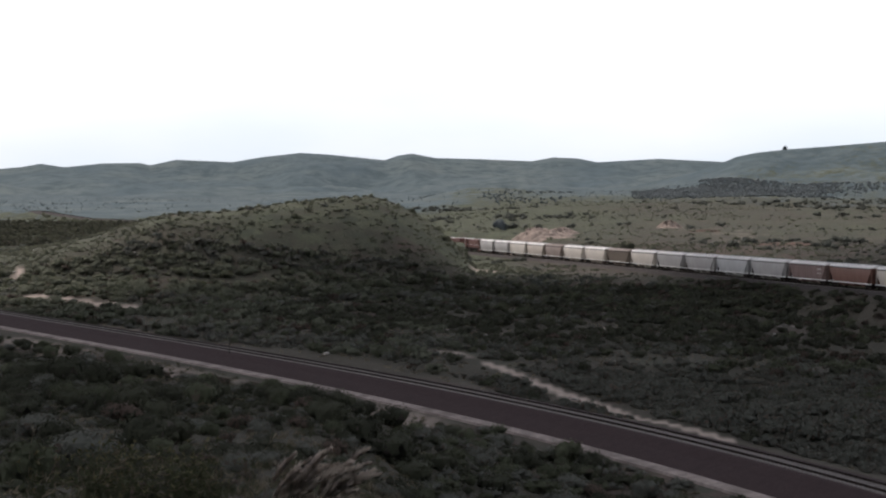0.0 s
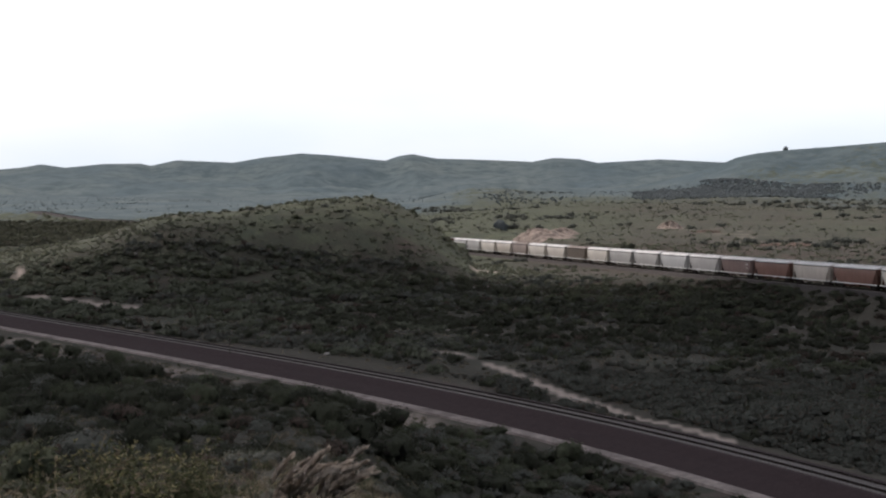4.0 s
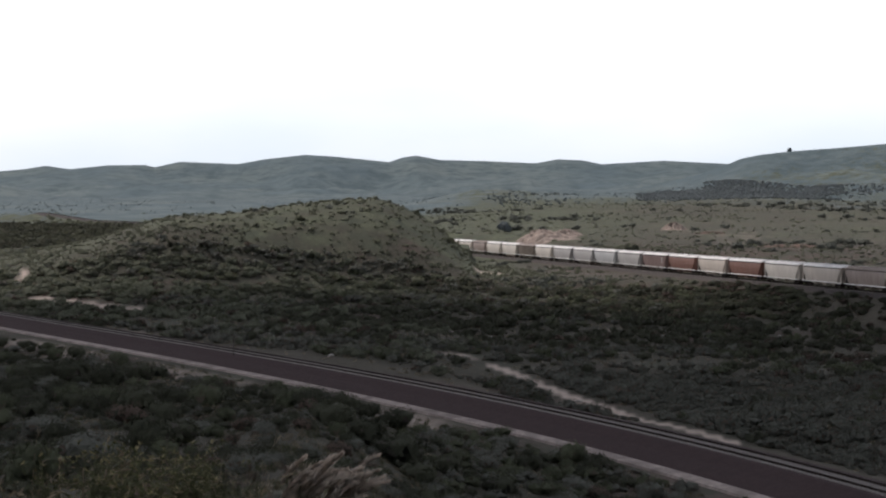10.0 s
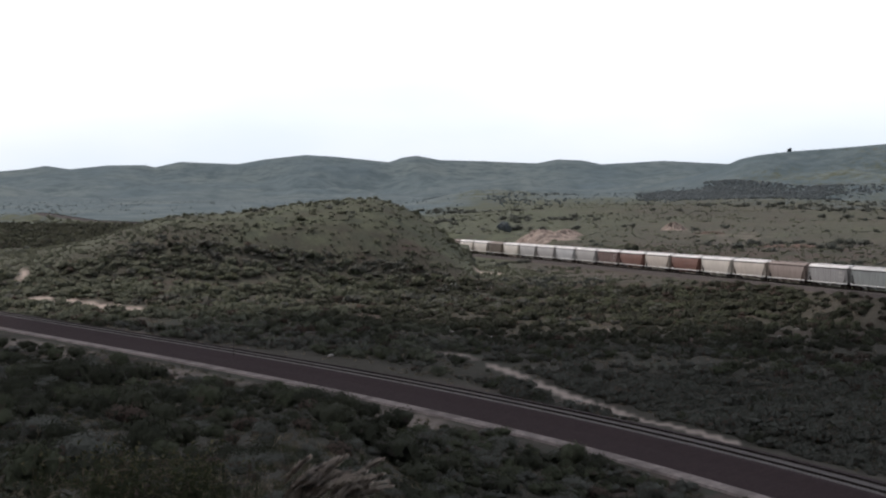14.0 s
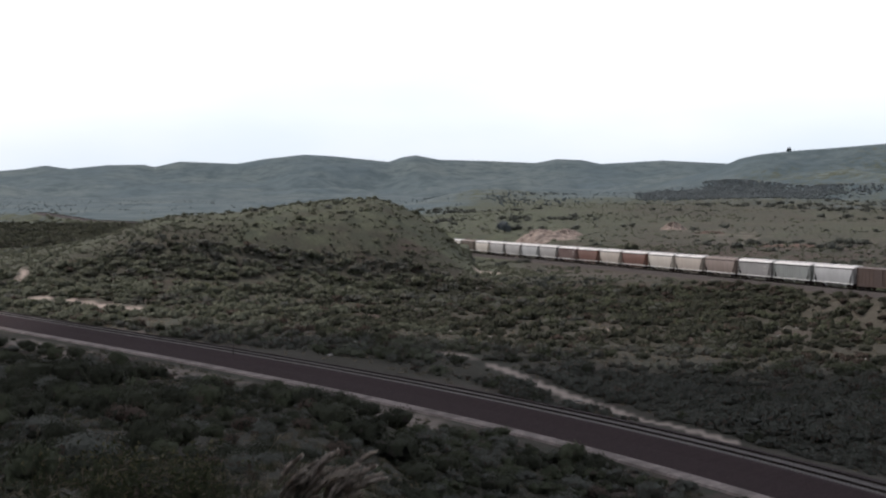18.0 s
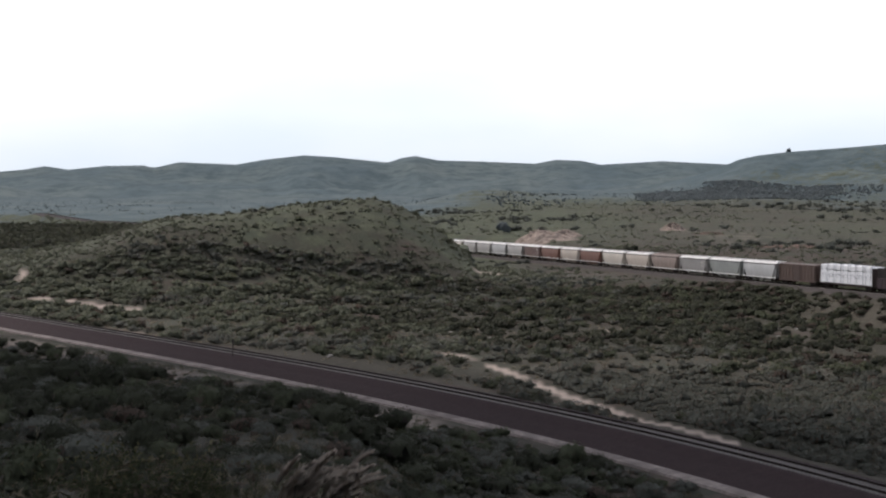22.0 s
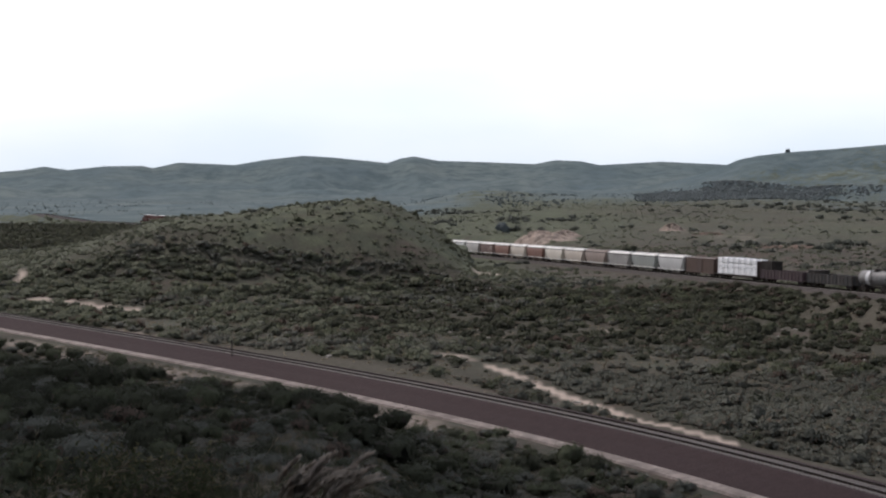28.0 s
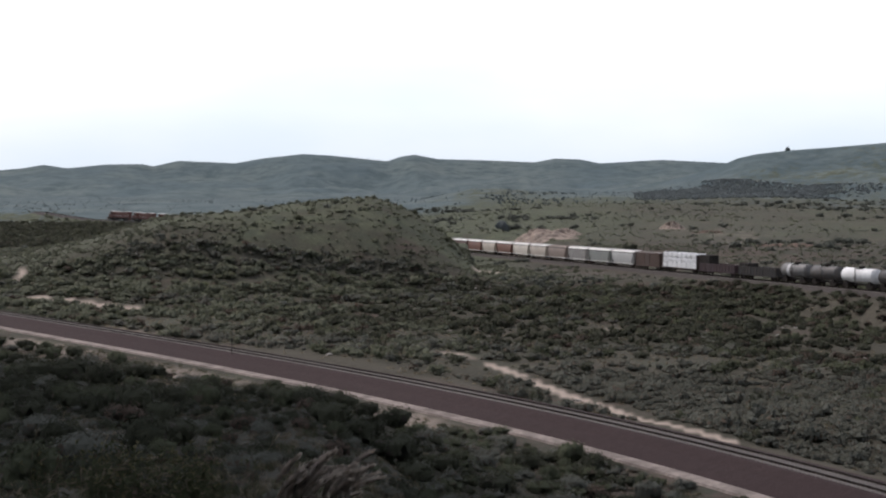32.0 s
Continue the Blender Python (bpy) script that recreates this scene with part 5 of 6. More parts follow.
def near_shrubs():
    kinds = [("dark", 1), ("dark", 2), ("dark", 3), ("sage", 4), ("sage", 5), ("olive", 6), ("olive", 7), ("russet", 8)]
    temps = [shrub_template(*k) for k in kinds]
    r2 = np.random.default_rng(77)
    x, y = wedge(r2, 1400, 16, 175, -0.30, 0.31)
    d = side_of_track(x, y)
    ok = (d < -8.5 - 4.5 * (r2.uniform(0, 1, len(x)) < 0.75) * (x / y > -0.2) * (x / y < -0.005) - 3 * (y > 68) * (y < 115) * (x / y < 0.0) + 2.2 * (x / y > 0.0)) & (x / np.maximum(y, 1) > -0.4)
    x, y, d = x[ok], y[ok], d[ok]
    used = set()
    placed = []
    # the broad dark bushes below the service road, and a grey sagebrush on the near slope
    chosen = [(60, 112, 1.9, 0), (130, 113, 2.3, 1), (192, 108, 2.2, 2), (243, 113, 1.6, 0), (30, 100, 1.8, 1), (110, 96, 1.8, 2), (275, 120, 1.4, 1), (590, 69, 1.5, 0),
              (640, 66, 1.5, 2), (700, 64, 1.7, 1), (742, 61, 1.2, 0), (548, 79, 1.3, 2), (158, 40, 1.30, 3), (122, 42, 0.95, 4)]
    for px, yy, s, j in chosen:
        xx = (px - 784) / 2800 * yy
        tx, ty, q = true_place(xx, yy)
        m = Matrix.Translation((tx, ty, float(land(tx, ty)) - 0.05)) @ Matrix.Rotation(px * 0.37, 4, "Z")
        ob = temps[j] if j not in used else copy_thing(temps[j], m)
        ob.matrix_basis = m
        big = s * (1 + 0.8 * (q - 1))
        ob.scale = (big, big, big * 0.95)
        used.add(j)
        placed.append((xx, yy, s * 0.8))
    for i in range(len(x)):
        if len(placed) >= 290:
            break
        s = r2.uniform(0.7, 1.35) if y[i] > 45 else r2.uniform(0.5, 0.85) if y[i] > 25 else r2.uniform(0.3, 0.5)
        open_slope = -0.17 < x[i] / y[i] < 0.0 and y[i] < 78
        if open_slope:
            s *= 0.6
        if any(math.hypot(x[i] - a, y[i] - b) < 0.58 * (s + c) for a, b, c in placed):
            continue
        left = x[i] / y[i] < 0.02
        p = [0.19, 0.19, 0.17, 0.12, 0.10, 0.10, 0.08, 0.05] if left else [0.10, 0.10, 0.10, 0.19, 0.19, 0.13, 0.11, 0.08]
        if open_slope:
            p = [0.06, 0.06, 0.06, 0.22, 0.22, 0.13, 0.10, 0.15]
        j = int(r2.choice(8, p=np.array(p) / sum(p)))
        tx, ty, q = true_place(x[i], y[i])
        m = Matrix.Translation((tx, ty, float(land(tx, ty)) - 0.03)) @ Matrix.Rotation(r2.uniform(0, 6.28), 4, "Z")
        ob = temps[j] if j not in used else copy_thing(temps[j], m)
        ob.matrix_basis = m
        big = s * (1 + 0.7 * (q - 1))
        ob.scale = (big, big, big * r2.uniform(0.85, 1.15))
        used.add(j)
        placed.append((x[i], y[i], s))
    for j, tmp in enumerate(temps):
        if j not in used:
            tmp.matrix_basis = Matrix.Translation((30 + 3 * j, 20, float(land(30 + 3 * j, 20))))


near_shrubs()


def slope_grass():
    x, y = wedge(rng, 11000, 9, 160, -0.31, 0.31)
    ok = side_of_track(x, y) < -6.2
    x, y = x[ok], y[ok]
    k = rng.uniform(0, 1, len(x))
    g = k < 0.55
    stuff("dry_grass", "dry straw-coloured grass on the near slope", "grass", M_STRAW, TUFT, x[g], y[g], rng.uniform(0.16, 0.36, g.sum()) * (0.5 + 0.5 * smooth(10, 60, y[g])), rng.uniform(0, 1, g.sum()), rng)
    stuff("green_grass", "rank green grass on the near slope", "grass", M_BLADE, TUFT, x[~g], y[~g], rng.uniform(0.2, 0.45, (~g).sum()) * (0.5 + 0.5 * smooth(10, 60, y[~g])), rng.uniform(0, 1, (~g).sum()), rng)


def near_turf():
    """Short rank grass close to the camera."""
    x, y = wedge(rng, 2600, 8.5, 40, -0.30, 0.30)
    k = rng.uniform(0, 1, len(x)) + 0.25 * rough(x, y, 3, 2, 311)
    for keep, mat, name, label in ((k < 0.45, M_BLADE, "green_grass", "short rank green grass close by"), ((k >= 0.45) & (k < 0.8), M_STRAW, "dry_grass", "short dry grass close by"), (k >= 0.8, M_RUSSET, "russet_grass", "short reddish dry grass close by")):
        stuff(name, label, "grass", mat, TUFT, x[keep], y[keep], rng.uniform(0.10, 0.20, keep.sum()) * (0.7 + 0.03 * y[keep]), rng.uniform(0, 1, keep.sum()), rng)


slope_grass()
near_turf()


def plume(rng_, length, head, lean):
    """One stalk with a feathery seed head, bent over by the wind towards +x."""
    n = 16
    pts = []
    for i in range(n + 1):
        k = i / n
        a = lean * k ** 1.6
        pts.append((a, k))
    pos, x, z = [], 0.0, 0.0
    for a, k in pts:
        pos.append((x, 0.0, z, a))
        x += math.sin(a) * length / n; z += math.cos(a) * length / n
    quads = []
    for (x0, _, z0, a), (x1, _, z1, b) in zip(pos[:-1], pos[1:]):
        w = 0.0016
        quads.append([(x0, -w, z0), (x0, w, z0), (x1, w, z1), (x1, -w, z1)])
    stalk = np.array(quads)
    hq = []
    for _ in range(270):
        k = rng_.uniform(1 - head / length, 1.0)
        i = min(int(k * n), n - 1)
        x0, _, z0, a = pos[i]
        x1, _, z1, _ = pos[i + 1]
        f = k * n - i
        c = np.array([x0 + (x1 - x0) * f, 0, z0 + (z1 - z0) * f])
        al = np.array([math.sin(a), 0, math.cos(a)])
        side = np.array([rng_.gauss(0, 1), rng_.gauss(0, 1), rng_.gauss(0, 0.6)])
        d = al * 1.7 + side * 0.40; d /= np.linalg.norm(d)
        w = np.cross(d, side); w /= max(np.linalg.norm(w), 1e-6)
        taper = 0.35 + 0.65 * math.sin(min(1.0, (k - (1 - head / length)) / (head / length)) * 2.6 + 0.3)
        ln = 0.068 * taper * rng_.uniform(0.7, 1.3)
        hq.append([c, c + d * ln * 0.5 + w * 0.005, c + d * ln, c + d * ln * 0.5 - w * 0.005])
    return stalk, np.array(hq)


def plume_grass():
    r2 = random.Random(31)
    x0, y0 = -0.86, 9.0
    ob = thing("plume_grass", "tuft of tall grass with pale feathery seed plumes bent by wind", "grass tuft")
    base = Matrix.Translation((x0, y0, float(land(x0, y0)) - 0.02))
    ob.matrix_basis = base
    blades = []
    for _ in range(90):
        a, r = r2.uniform(0, 6.28), r2.uniform(0, 0.16)
        l, lean, turn = r2.uniform(0.25, 0.52), r2.uniform(0.2, 1.0), r2.uniform(-1.2, 1.2)
        n, px, pz = 5, 0.0, 0.0
        pts = []
        for i in range(n + 1):
            pts.append((px, pz))
            px += math.sin(lean * i / n) * l / n; pz += math.cos(lean * i / n) * l / n
        c, s = math.cos(turn), math.sin(turn)
        for i in range(n):
            w0, w1 = 0.0035 * (1 - i / n) + 0.0005, 0.0035 * (1 - (i + 1) / n) + 0.0005
            q = []
            for (u, h), w in ((pts[i], -w0), (pts[i], w0), (pts[i + 1], w1), (pts[i + 1], -w1)):
                q.append((r * math.cos(a) + c * u - s * w, r * math.sin(a) + s * u + c * w, h))
            blades.append(q)
    b = np.array(blades).reshape(-1, 3)
    part("blades", mesh_of("blades", b, np.arange(len(b)).reshape(-1, 4), M_BLADE, {"tone": np.full(len(b), 0.5), "clump": np.tile((0.3, -0.3, 0.9), (len(b), 1))}), M_BLADE, ob, "green grass blades")
    for i in range(36):
        st, hd = plume(r2, r2.uniform(0.46, 0.68), r2.uniform(0.20, 0.26), r2.uniform(0.65, 1.25))
        m = pose(r2.uniform(-0.20, 0.16), r2.uniform(-0.12, 0.12), 0, r2.uniform(-8, 8), r2.uniform(2, 18), r2.uniform(-22, 22))
        h = hd.reshape(-1, 3); s = st.reshape(-1, 3)
        p = part("plume", mesh_of("plume", h, np.arange(len(h)).reshape(-1, 4), M_PLUME, {"tone": np.full(len(h), r2.uniform(0, 1)), "clump": np.tile((0.3, -0.3, 0.9), (len(h), 1))}), M_PLUME, ob, "", m)
        part("stalk", mesh_of("stalk", s, np.arange(len(s)).reshape(-1, 4), M_BLADE, {"tone": np.full(len(s), 0.8), "clump": np.tile((0.3, -0.3, 0.9), (len(s), 1))}), M_BLADE, p)
    return ob, base


PLUMES, PLUME_BASE = plume_grass()


def weed(seed):
    """A leafy weed of thin upright stalks with small yellowish flower heads."""
    r2 = random.Random(seed)
    ob = thing("flowering_weed", "thin green weed with small yellowish flower heads", "weed", "weeds by the camera")
    tri, heads = [], []
    for _ in range(16):
        a, lean, h = r2.uniform(0, 6.28), r2.uniform(0.05, 0.45), r2.uniform(0.30, 0.62)
        top = np.array([lean * math.cos(a) * h, lean * math.sin(a) * h, h])
        side = np.array([-math.sin(a), math.cos(a), 0]) * 0.003
        tri.append([-side, side, top])
        for _ in range(22):
            k = r2.uniform(0.2, 1.0)
            c = top * k
            d = np.array([r2.gauss(0, 1), r2.gauss(0, 1), r2.gauss(0.5, 0.6)]); d /= np.linalg.norm(d)
            w = np.cross(d, (r2.gauss(0, 1), r2.gauss(0, 1), r2.gauss(0, 1))); w /= np.linalg.norm(w)
            ln = r2.uniform(0.03, 0.07)
            tri.append([c + w * 0.007, c + d * ln, c - w * 0.007])
        for _ in range(5):
            d = np.array([r2.gauss(0, 1), r2.gauss(0, 1), r2.gauss(0.4, 0.8)]); d /= np.linalg.norm(d)
            w = np.cross(d, (0.3, 0.2, 0.9)); w /= np.linalg.norm(w)
            heads.append([top + w * 0.008, top + d * 0.028, top - w * 0.008])
    for name, data, mat in (("stalks_and_leaves", tri, M_BLADE), ("flower_heads", heads, M_FLOWER)):
        v = np.array(data).reshape(-1, 3)
        pt = part("flower_head" if name == "flower_heads" else "foliage", mesh_of(name, v, np.arange(len(v)).reshape(-1, 3), mat, {"tone": np.full(len(v), r2.uniform(0.2, 0.9)), "clump": np.tile((0.3, -0.3, 0.9), (len(v), 1))}), mat, ob)
        tagged(pt, kind="stuff")
    return ob


def make_weeds():
    r2 = random.Random(52)
    temps = [weed(s) for s in (1, 2, 3)]
    for i in range(20):
        y = r2.uniform(8.0, 14.0)
        x = (r2.uniform(-0.222, -0.152) if i < 15 else r2.uniform(-0.27, -0.12)) * y
        m = Matrix.Translation((x, y, float(land(x, y)) - 0.02)) @ Matrix.Rotation(r2.uniform(0, 6.28), 4, "Z")
        ob = temps[i] if i < 3 else copy_thing(temps[i % 3], m)
        ob.matrix_basis = m


make_weeds()


def dry_weed(px, y, seed):
    """A few thin dead stalks with small pale heads, bent by the wind."""
    r2 = random.Random(seed)
    x = (px - 784) / 2800 * y
    ob = thing("dry_weed", "dead weed with thin pale stalks bent by the wind", "weed", "dry weeds by the camera")
    ob.matrix_basis = pose(x, y, float(land(x, y)) - 0.02, 0, 0, r2.uniform(-30, 30))
    for i in range(5):
        st, hd = plume(r2, r2.uniform(0.40, 0.72), 0.04, r2.uniform(0.5, 1.9))
        m = pose(r2.uniform(-0.08, 0.08), r2.uniform(-0.05, 0.05), 0, r2.uniform(-12, 12), r2.uniform(-12, 14), r2.uniform(-60, 60))
        stalk, head = st.reshape(-1, 3), hd[::45].reshape(-1, 3)
        sp = part("stalk", mesh_of("stalk", stalk, np.arange(len(stalk)).reshape(-1, 4), M_STRAW, {"tone": np.full(len(stalk), 0.9), "clump": np.tile((0.3, -0.3, 0.9), (len(stalk), 1))}), M_STRAW, ob, "", m)
        part("seed_head", mesh_of("seed_head", head, np.arange(len(head)).reshape(-1, 4), M_STRAW, {"tone": np.full(len(head), 0.9), "clump": np.tile((0.3, -0.3, 0.9), (len(head), 1))}), M_STRAW, sp)


for spot in ((8, 8.6, 1), (42, 9.2, 2), (140, 8.8, 4), (165, 9.4, 5), (440, 8.9, 8)):
    dry_weed(*spot)


def tree(px, y, height, width, label, seed, low=0.28, foliage=M_DARK):
    """A small spreading tree: tapered trunk, limbs and a loose crown."""
    r2 = np.random.default_rng(seed)
    x = (px - 784) / 2800 * y
    ob = thing("tree", label, "tree")
    ob.matrix_basis = pose(x, y, float(land(x, y)) - 0.1)
    bm = bmesh.new()
    limbs = [((0, 0, 0), (0, 0, height * 0.45), 0.16, 0.10)]
    for k in range(5):
        a = k * 1.26 + 0.4
        limbs.append(((0, 0, height * 0.38), (0.3 * width * math.cos(a), 0.3 * width * math.sin(a), height * (0.65 + 0.05 * k)), 0.09, 0.03))
    for p0, p1, r0, r1 in limbs:
        ring = []
        for p, r in ((p0, r0), (p1, r1)):
            ring.append([bm.verts.new((p[0] + r * math.cos(j), p[1] + r * math.sin(j), p[2])) for j in np.linspace(0, 2 * math.pi, 7)[:-1]])
        for j in range(6):
            bm.faces.new((ring[0][j], ring[0][(j + 1) % 6], ring[1][(j + 1) % 6], ring[1][j]))
    part("trunk", bm, M_TWIG, ob, "forked grey trunk")
    q, o = leaves(r2, 420, 0.11, lobes=11, tall=0.8, spread=0.7, narrow=0.8, core=1)
    q = q.reshape(-1, 3) * np.array([width / 2, width / 2, height * (1.08 - low)]) + np.array([0, 0, height * low])
    part("crown", mesh_of("crown", q, np.arange(len(q)).reshape(-1, 3), foliage, {"tone": np.full(len(q), 0.5), "clump": o.reshape(-1, 3)}), foliage, ob, "dark uneven crown")


# the first and third tree take the haze-tinted leaf colours
tree(1397, 2205, 4.4, 6.5, "lone dark tree on the skyline of the eastern hill", 3, -1.05, M_FAR_HAZE)
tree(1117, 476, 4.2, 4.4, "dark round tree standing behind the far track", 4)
tree(893, 640, 4.6, 6.0, "dark spreading tree on the plain beyond the sand bank", 5, 0.08, M_WOOD_HAZE)


# ---- beside the tracks ----
def lump(name, label, category, material, x, y, rx, ry, h, seed, kind=""):
    """A bank of earth or sand, eroded, let into the ground."""
    n, m = 72, 30
    a, k = np.meshgrid(np.linspace(0, 2 * np.pi, n, endpoint=False), np.linspace(0.0, 1.0, m))
    px, py = x + rx * k * np.cos(a), y + ry * k * np.sin(a)
    gully = 1 - 0.75 * np.abs(rough(px, py, rx * 0.4, 5, seed, 0.65))
    pz = land(px, py) - 0.25 + (h + 0.3) * (1 - k ** 1.8) * gully
    i = np.arange(n * m).reshape(m, n)
    f = np.stack([i[:-1], i[1:], np.roll(i[1:], -1, 1), np.roll(i[:-1], -1, 1)], -1).reshape(-1, 4)
    me = mesh_of(name, np.stack([px, py, pz], -1).reshape(-1, 3), f, material, None, True)
    return tagged(new(name, me), label, category, kind=kind)


def tan_at(px, py, y):
    """A point y metres ahead on the bearing of a picture point."""
    return (px - 784) / 2800 * y


lump("sand_bank", "bare pinkish sandstone bank beside the far track", "bank", M_SAND, tan_at(945, 0, 560), 560, 17, 14, 4.2, 5)
lump("sand_bank", "bare eroded sandstone bank with pale gullies", "bank", M_SAND, tan_at(1000, 0, 585), 585, 8, 9, 2.6, 6)
lump("sand_bank", "small pink bluff of bare earth on the slope", "bank", M_SAND, tan_at(1192, 0, 650), 650, 6, 8, 3.6, 8)
lump("sand_bank", "low strip of bare reddish earth on the slope", "bank", M_EARTH, tan_at(1262, 0, 600), 600, 9, 4, 1.0, 9)
lump("sand_bank", "low strip of bare reddish earth in dry grass", "bank", M_EARTH, tan_at(1405, 0, 500), 500, 15, 4, 1.0, 10)


def rock_mesh(seed):
    bm = bmesh.new()
    bmesh.ops.create_icosphere(bm, subdivisions=2, radius=1.0)
    for v in bm.verts:
        v.co *= 1 + 0.35 * noise.noise(v.co * 1.3 + Vector((seed * 5.1, 0, 0)))
        v.co.z = max(v.co.z * 0.6, -0.25)
    me = bpy.data.meshes.new("rock"); bm.to_mesh(me); bm.free(); me.materials.append(M_ROCK)
    return me


M_ROCK = grained("pale_limestone", (0.26, 0.24, 0.215), (0.42, 0.39, 0.355), 3, bumpy=0.5, dist=0.05)


def make_rocks():
    r2 = random.Random(91)
    meshes = [rock_mesh(s) for s in range(4)]
    n = 0
    while n < 110:
        t = r2.uniform(-0.28, 0.28)
        y = math.sqrt(r2.uniform(95 ** 2, 345 ** 2)) if n < 85 else r2.uniform(45, 150)
        x = t * y
        d = float(side_of_track(np.array(x), np.array(y)))
        if -6.5 < d < 5.5 or (n >= 85 and d > 0):
            continue
        ob = tagged(new("rock", meshes[n % 4]), "pale limestone rock lying among the scrub", "rock", "pale rocks on the plain")
        k = r2.uniform(0.10, 0.24) if d < 0 else r2.uniform(0.25, 0.6)
        x, y, _ = true_place(x, y)
        ob.matrix_basis = Matrix.Translation((x, y, float(land(x, y)) + 0.10 * k)) @ Matrix.Rotation(r2.uniform(0, 6.28), 4, "Z")
        ob.scale = (k, k * r2.uniform(0.6, 1.0), k * r2.uniform(0.5, 1.0))
        n += 1


make_rocks()


POST_Y = 139.7


def make_post():
    y = POST_Y
    x = K_NEAR * (float(near_x(y)) - 1.9)
    ob = thing("marker_post", "thin dark marker post beside the near track", "post")
    ob.matrix_basis = pose(x, K_NEAR * y, TRACK_Z - 0.75)
    part("pole", drum("z", 0.06, 2.6, 8, (0, 0, 1.2)), M_POST, ob)
    part("plate", boxes((-0.12, 0.12, -0.075, -0.055, 2.0, 2.4)), M_POST, ob, "small dark plate")
    return ob


make_post()


def puff_mesh(seed):
    bm = bmesh.new()
    bmesh.ops.create_icosphere(bm, subdivisions=4, radius=1.0)
    for v in bm.verts:
        v.co *= 1 + 0.28 * noise.fractal(v.co * 1.4 + Vector((seed, 0, 0)), 0.8, 2.0, 4)
    for f in bm.faces:
        f.smooth = True
    me = bpy.data.meshes.new("puff"); bm.to_mesh(me); bm.free(); me.materials.append(M_CLOUD)
    return me


M_CLOUD = grained("grey_cloud", (0.75, 0.76, 0.78), (0.85, 0.85, 0.86), 0.01, bumpy=0.0)


def make_cloud():
    """A bank of cumulus west of the valley; its shade lies on the plain and drifts over the camera."""
    ob = thing("cloud", "broad grey cumulus bank drifting over the valley's edge", "cloud")
    rng_ = random.Random(8)
    meshes = [puff_mesh(s) for s in (1, 7, 13)]
    for i in range(45):
        a, b = rng_.uniform(-260, 260), rng_.uniform(0, 1) if i > 11 else 0.03
        if i < 12:
            a = -260 + 520 * i / 11
        p = part("puff", meshes[i % 3], M_CLOUD, ob, "", pose(a, 9 * math.sin(a / 23) - 68 - 198 * b, rng_.uniform(-15, 25), 0, 0, rng_.uniform(0, 360)))
        k = rng_.uniform(55, 85)
        p.scale = (k, k, k * 0.45)
    return ob


CLOUD = make_cloud()
CLOUD_H = 620.0
CLOUD_X = CLOUD_H / math.tan(radians(SUN_EL)) * math.sin(radians(SUN_AZ))
CLOUD_Y = CLOUD_H / math.tan(radians(SUN_EL)) * math.cos(radians(SUN_AZ))


# ---- ties, the nearest as pieces ----
def tie_mesh():
    bm = bevelled(boxes((-0.115, 0.115, -1.3, 1.3, -0.30, -0.155)), 0.012, 1)
    me = bpy.data.meshes.new("tie"); bm.to_mesh(me); bm.free(); me.materials.append(M_TIE)
    return me


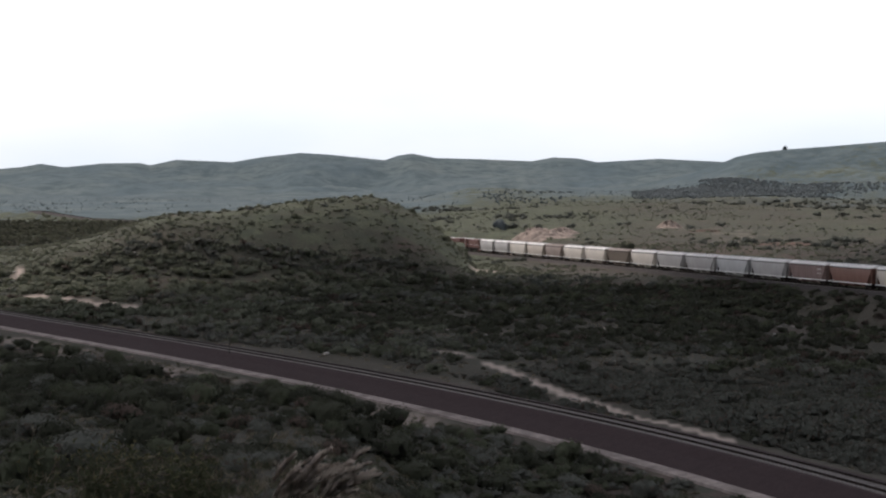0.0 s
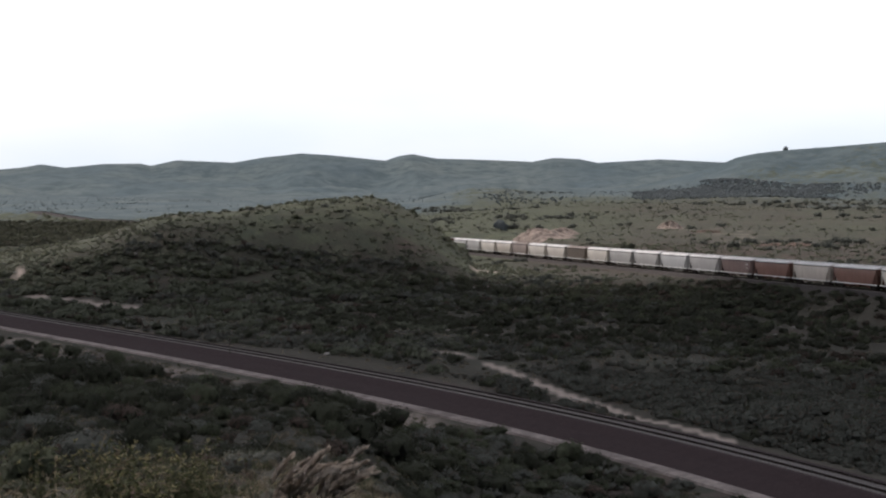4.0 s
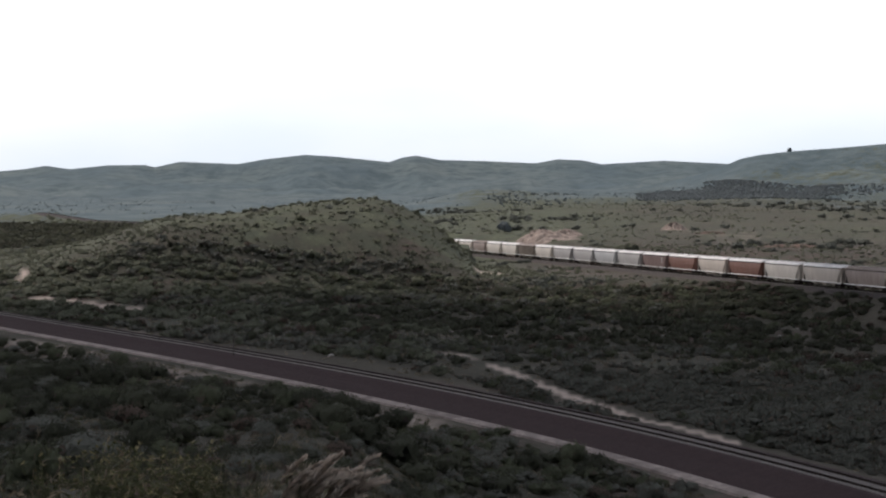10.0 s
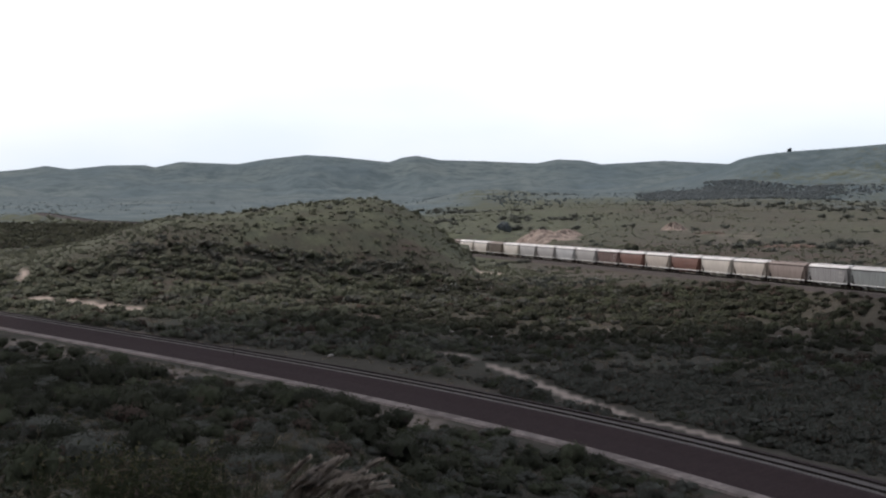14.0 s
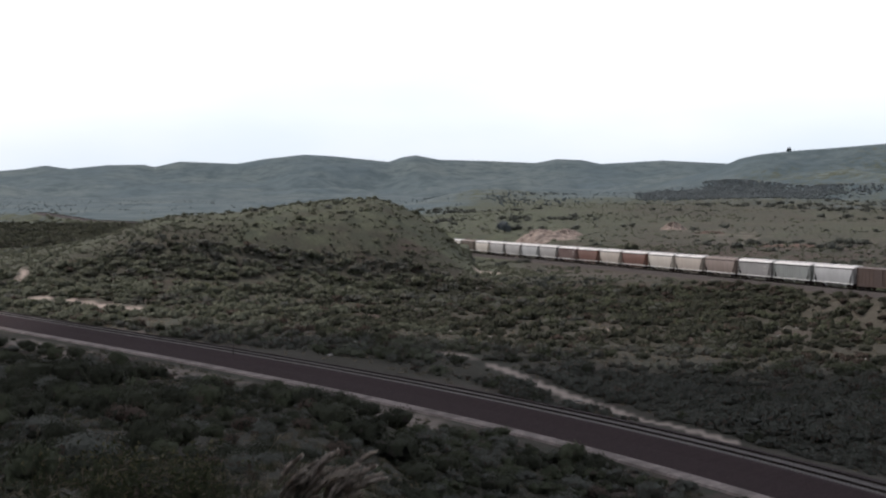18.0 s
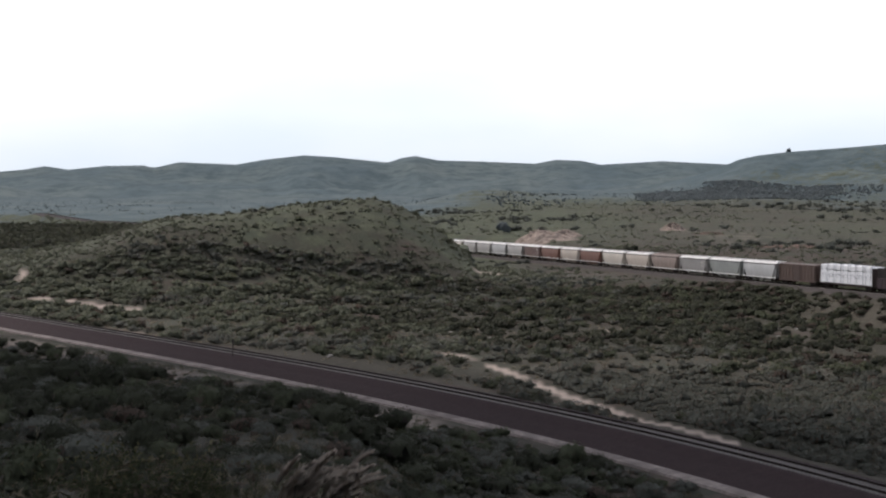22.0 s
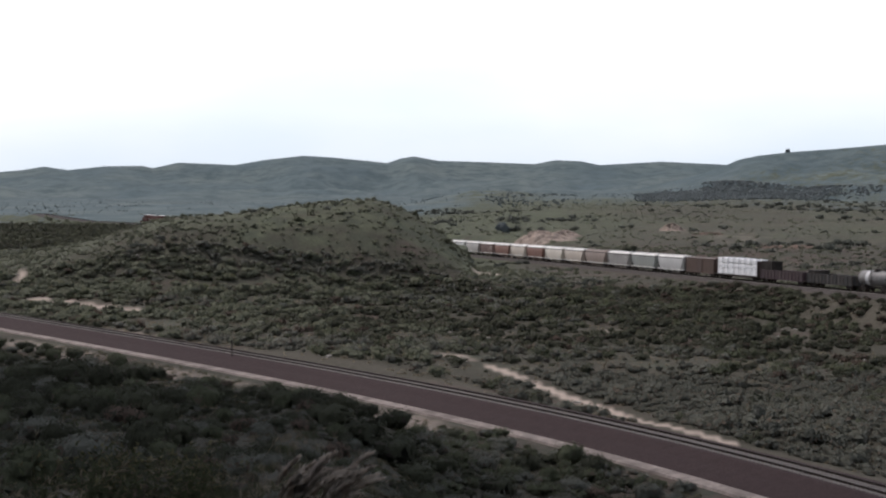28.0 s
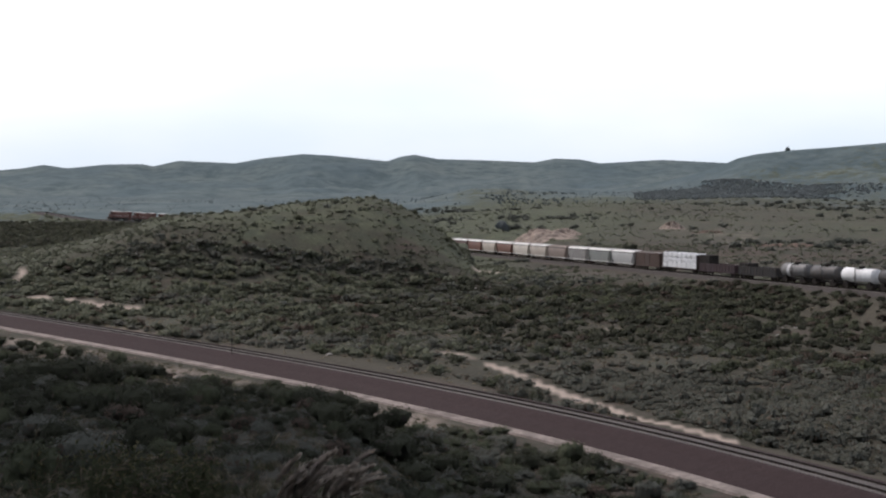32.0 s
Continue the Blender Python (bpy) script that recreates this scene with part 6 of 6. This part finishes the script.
def make_ties():
    me = tie_mesh()
    r2 = random.Random(3)
    y, n = 58.0, 0
    verts = np.zeros(len(me.vertices) * 3, np.float32); me.vertices.foreach_get("co", verts); verts = verts.reshape(-1, 3)
    extra, quads = [], []
    base_q = [list(p.vertices) for p in me.polygons if len(p.vertices) == 4]
    count = 0
    while y < 300:
        g = float(near_slope(y)); k = math.hypot(1, g)
        h = math.degrees(math.atan2(1 / k, g / k))
        m = pose(K_NEAR * float(near_x(y)) + r2.uniform(-0.03, 0.03), K_NEAR * y, TRACK_Z + r2.uniform(-0.012, 0.008), 0, 0, h + r2.uniform(-1.2, 1.2))
        if n < 300:
            part("tie", me, M_TIE, NEAR_TRACK, "", m)
        else:
            extra.append((np.c_[verts, np.ones(len(verts))] @ np.array(m).T)[:, :3])
            quads += [[i + count for i in q] for q in base_q]
            count += len(verts)
        n += 1
        y += 0.50 / k / K_NEAR
    tagged(part("ties", mesh_of("ties", np.concatenate(extra), quads, M_TIE), M_TIE, NEAR_TRACK, "far run of wooden ties"), kind="stuff")
    extra, quads, count = [], [], 0
    u = -10.0
    while u < 60:
        x, y, z, h = line_at(u)
        m = pose(x, y, z, 0, 0, 90 + math.degrees(h))
        extra.append((np.c_[verts, np.ones(len(verts))] @ np.array(m).T)[:, :3])
        quads += [[i + count for i in q] for q in base_q]
        count += len(verts)
        u += 0.55 / SPEED
    tagged(part("ties", mesh_of("ties", np.concatenate(extra), quads, M_TIE), M_TIE, FAR_TRACK, "weathered wooden ties"), kind="stuff")


make_ties()


def motions():
    """The train rolls away to the west, the cloud drifts, the plumes sway."""
    LAG_T, LAG = [-1, 0, 3.5, 5.5, 9, 11, 13, 16.5, 20, 25, 28, 31, 34], [-0.33, -0.30, -0.21, -0.15, -0.07, -0.03, 0.0, 0.03, 0.03, 0.01, -0.03, -0.06, -0.10]
    for k, car in enumerate(TRAIN):
        mid, half = (COUPLINGS[k] + COUPLINGS[k + 1]) / 2, (COUPLINGS[k] - COUPLINGS[k + 1]) * 0.34
        rows = []
        for t in range(-1, 34):
            gone = t + float(np.interp(t, LAG_T, LAG))
            a, b = Vector(line_at(mid + gone + half)[:3]), Vector(line_at(mid + gone - half)[:3])
            d = a - b
            c = (a + b) / 2
            rows.append((t, pose(c.x, c.y, c.z + 0.006, 0, -math.degrees(math.atan2(d.z, d.xy.length)), math.degrees(math.atan2(d.y, d.x)))))
        walk(car, rows)
    # the edge of its shade on the ground: seconds, a point of it (x, y), its turn in degrees
    shade = [(-2, 8, 358, 37), (0, 8, 336, 36), (3, 4, 316, 20), (6, 0, 295, -4), (9.5, 0, 255, 6), (13, 0, 210, 16), (15, 0, 188, 10), (17, 0, 170, -10), (20, 8, 136, -28), (23, -4, 116, -48),
             (25, -8, 106, -52), (28, -10, 100, -55), (32, -13, 96, -56), (34, -14, 94, -56)]
    walk(CLOUD, [(t, pose(CLOUD_X + float(true_place(a, b)[0]), CLOUD_Y + float(true_place(a, b)[1]), CLOUD_H, 0, 0, turn)) for t, a, b, turn in shade])
    sway = [(-1, 0.0), (2, 0.5), (5, -0.6), (8, 0.6), (11, 2.0), (14, 2.6), (17, 0.6), (20, 1.4), (23, 0.0), (26, 1.2), (29, 0.4), (31, 1.0), (33, 0.0)]
    walk(PLUMES, [(t, PLUME_BASE @ pose(0, 0, 0, 0, 2.6 * a, 0)) for t, a in sway])


motions()
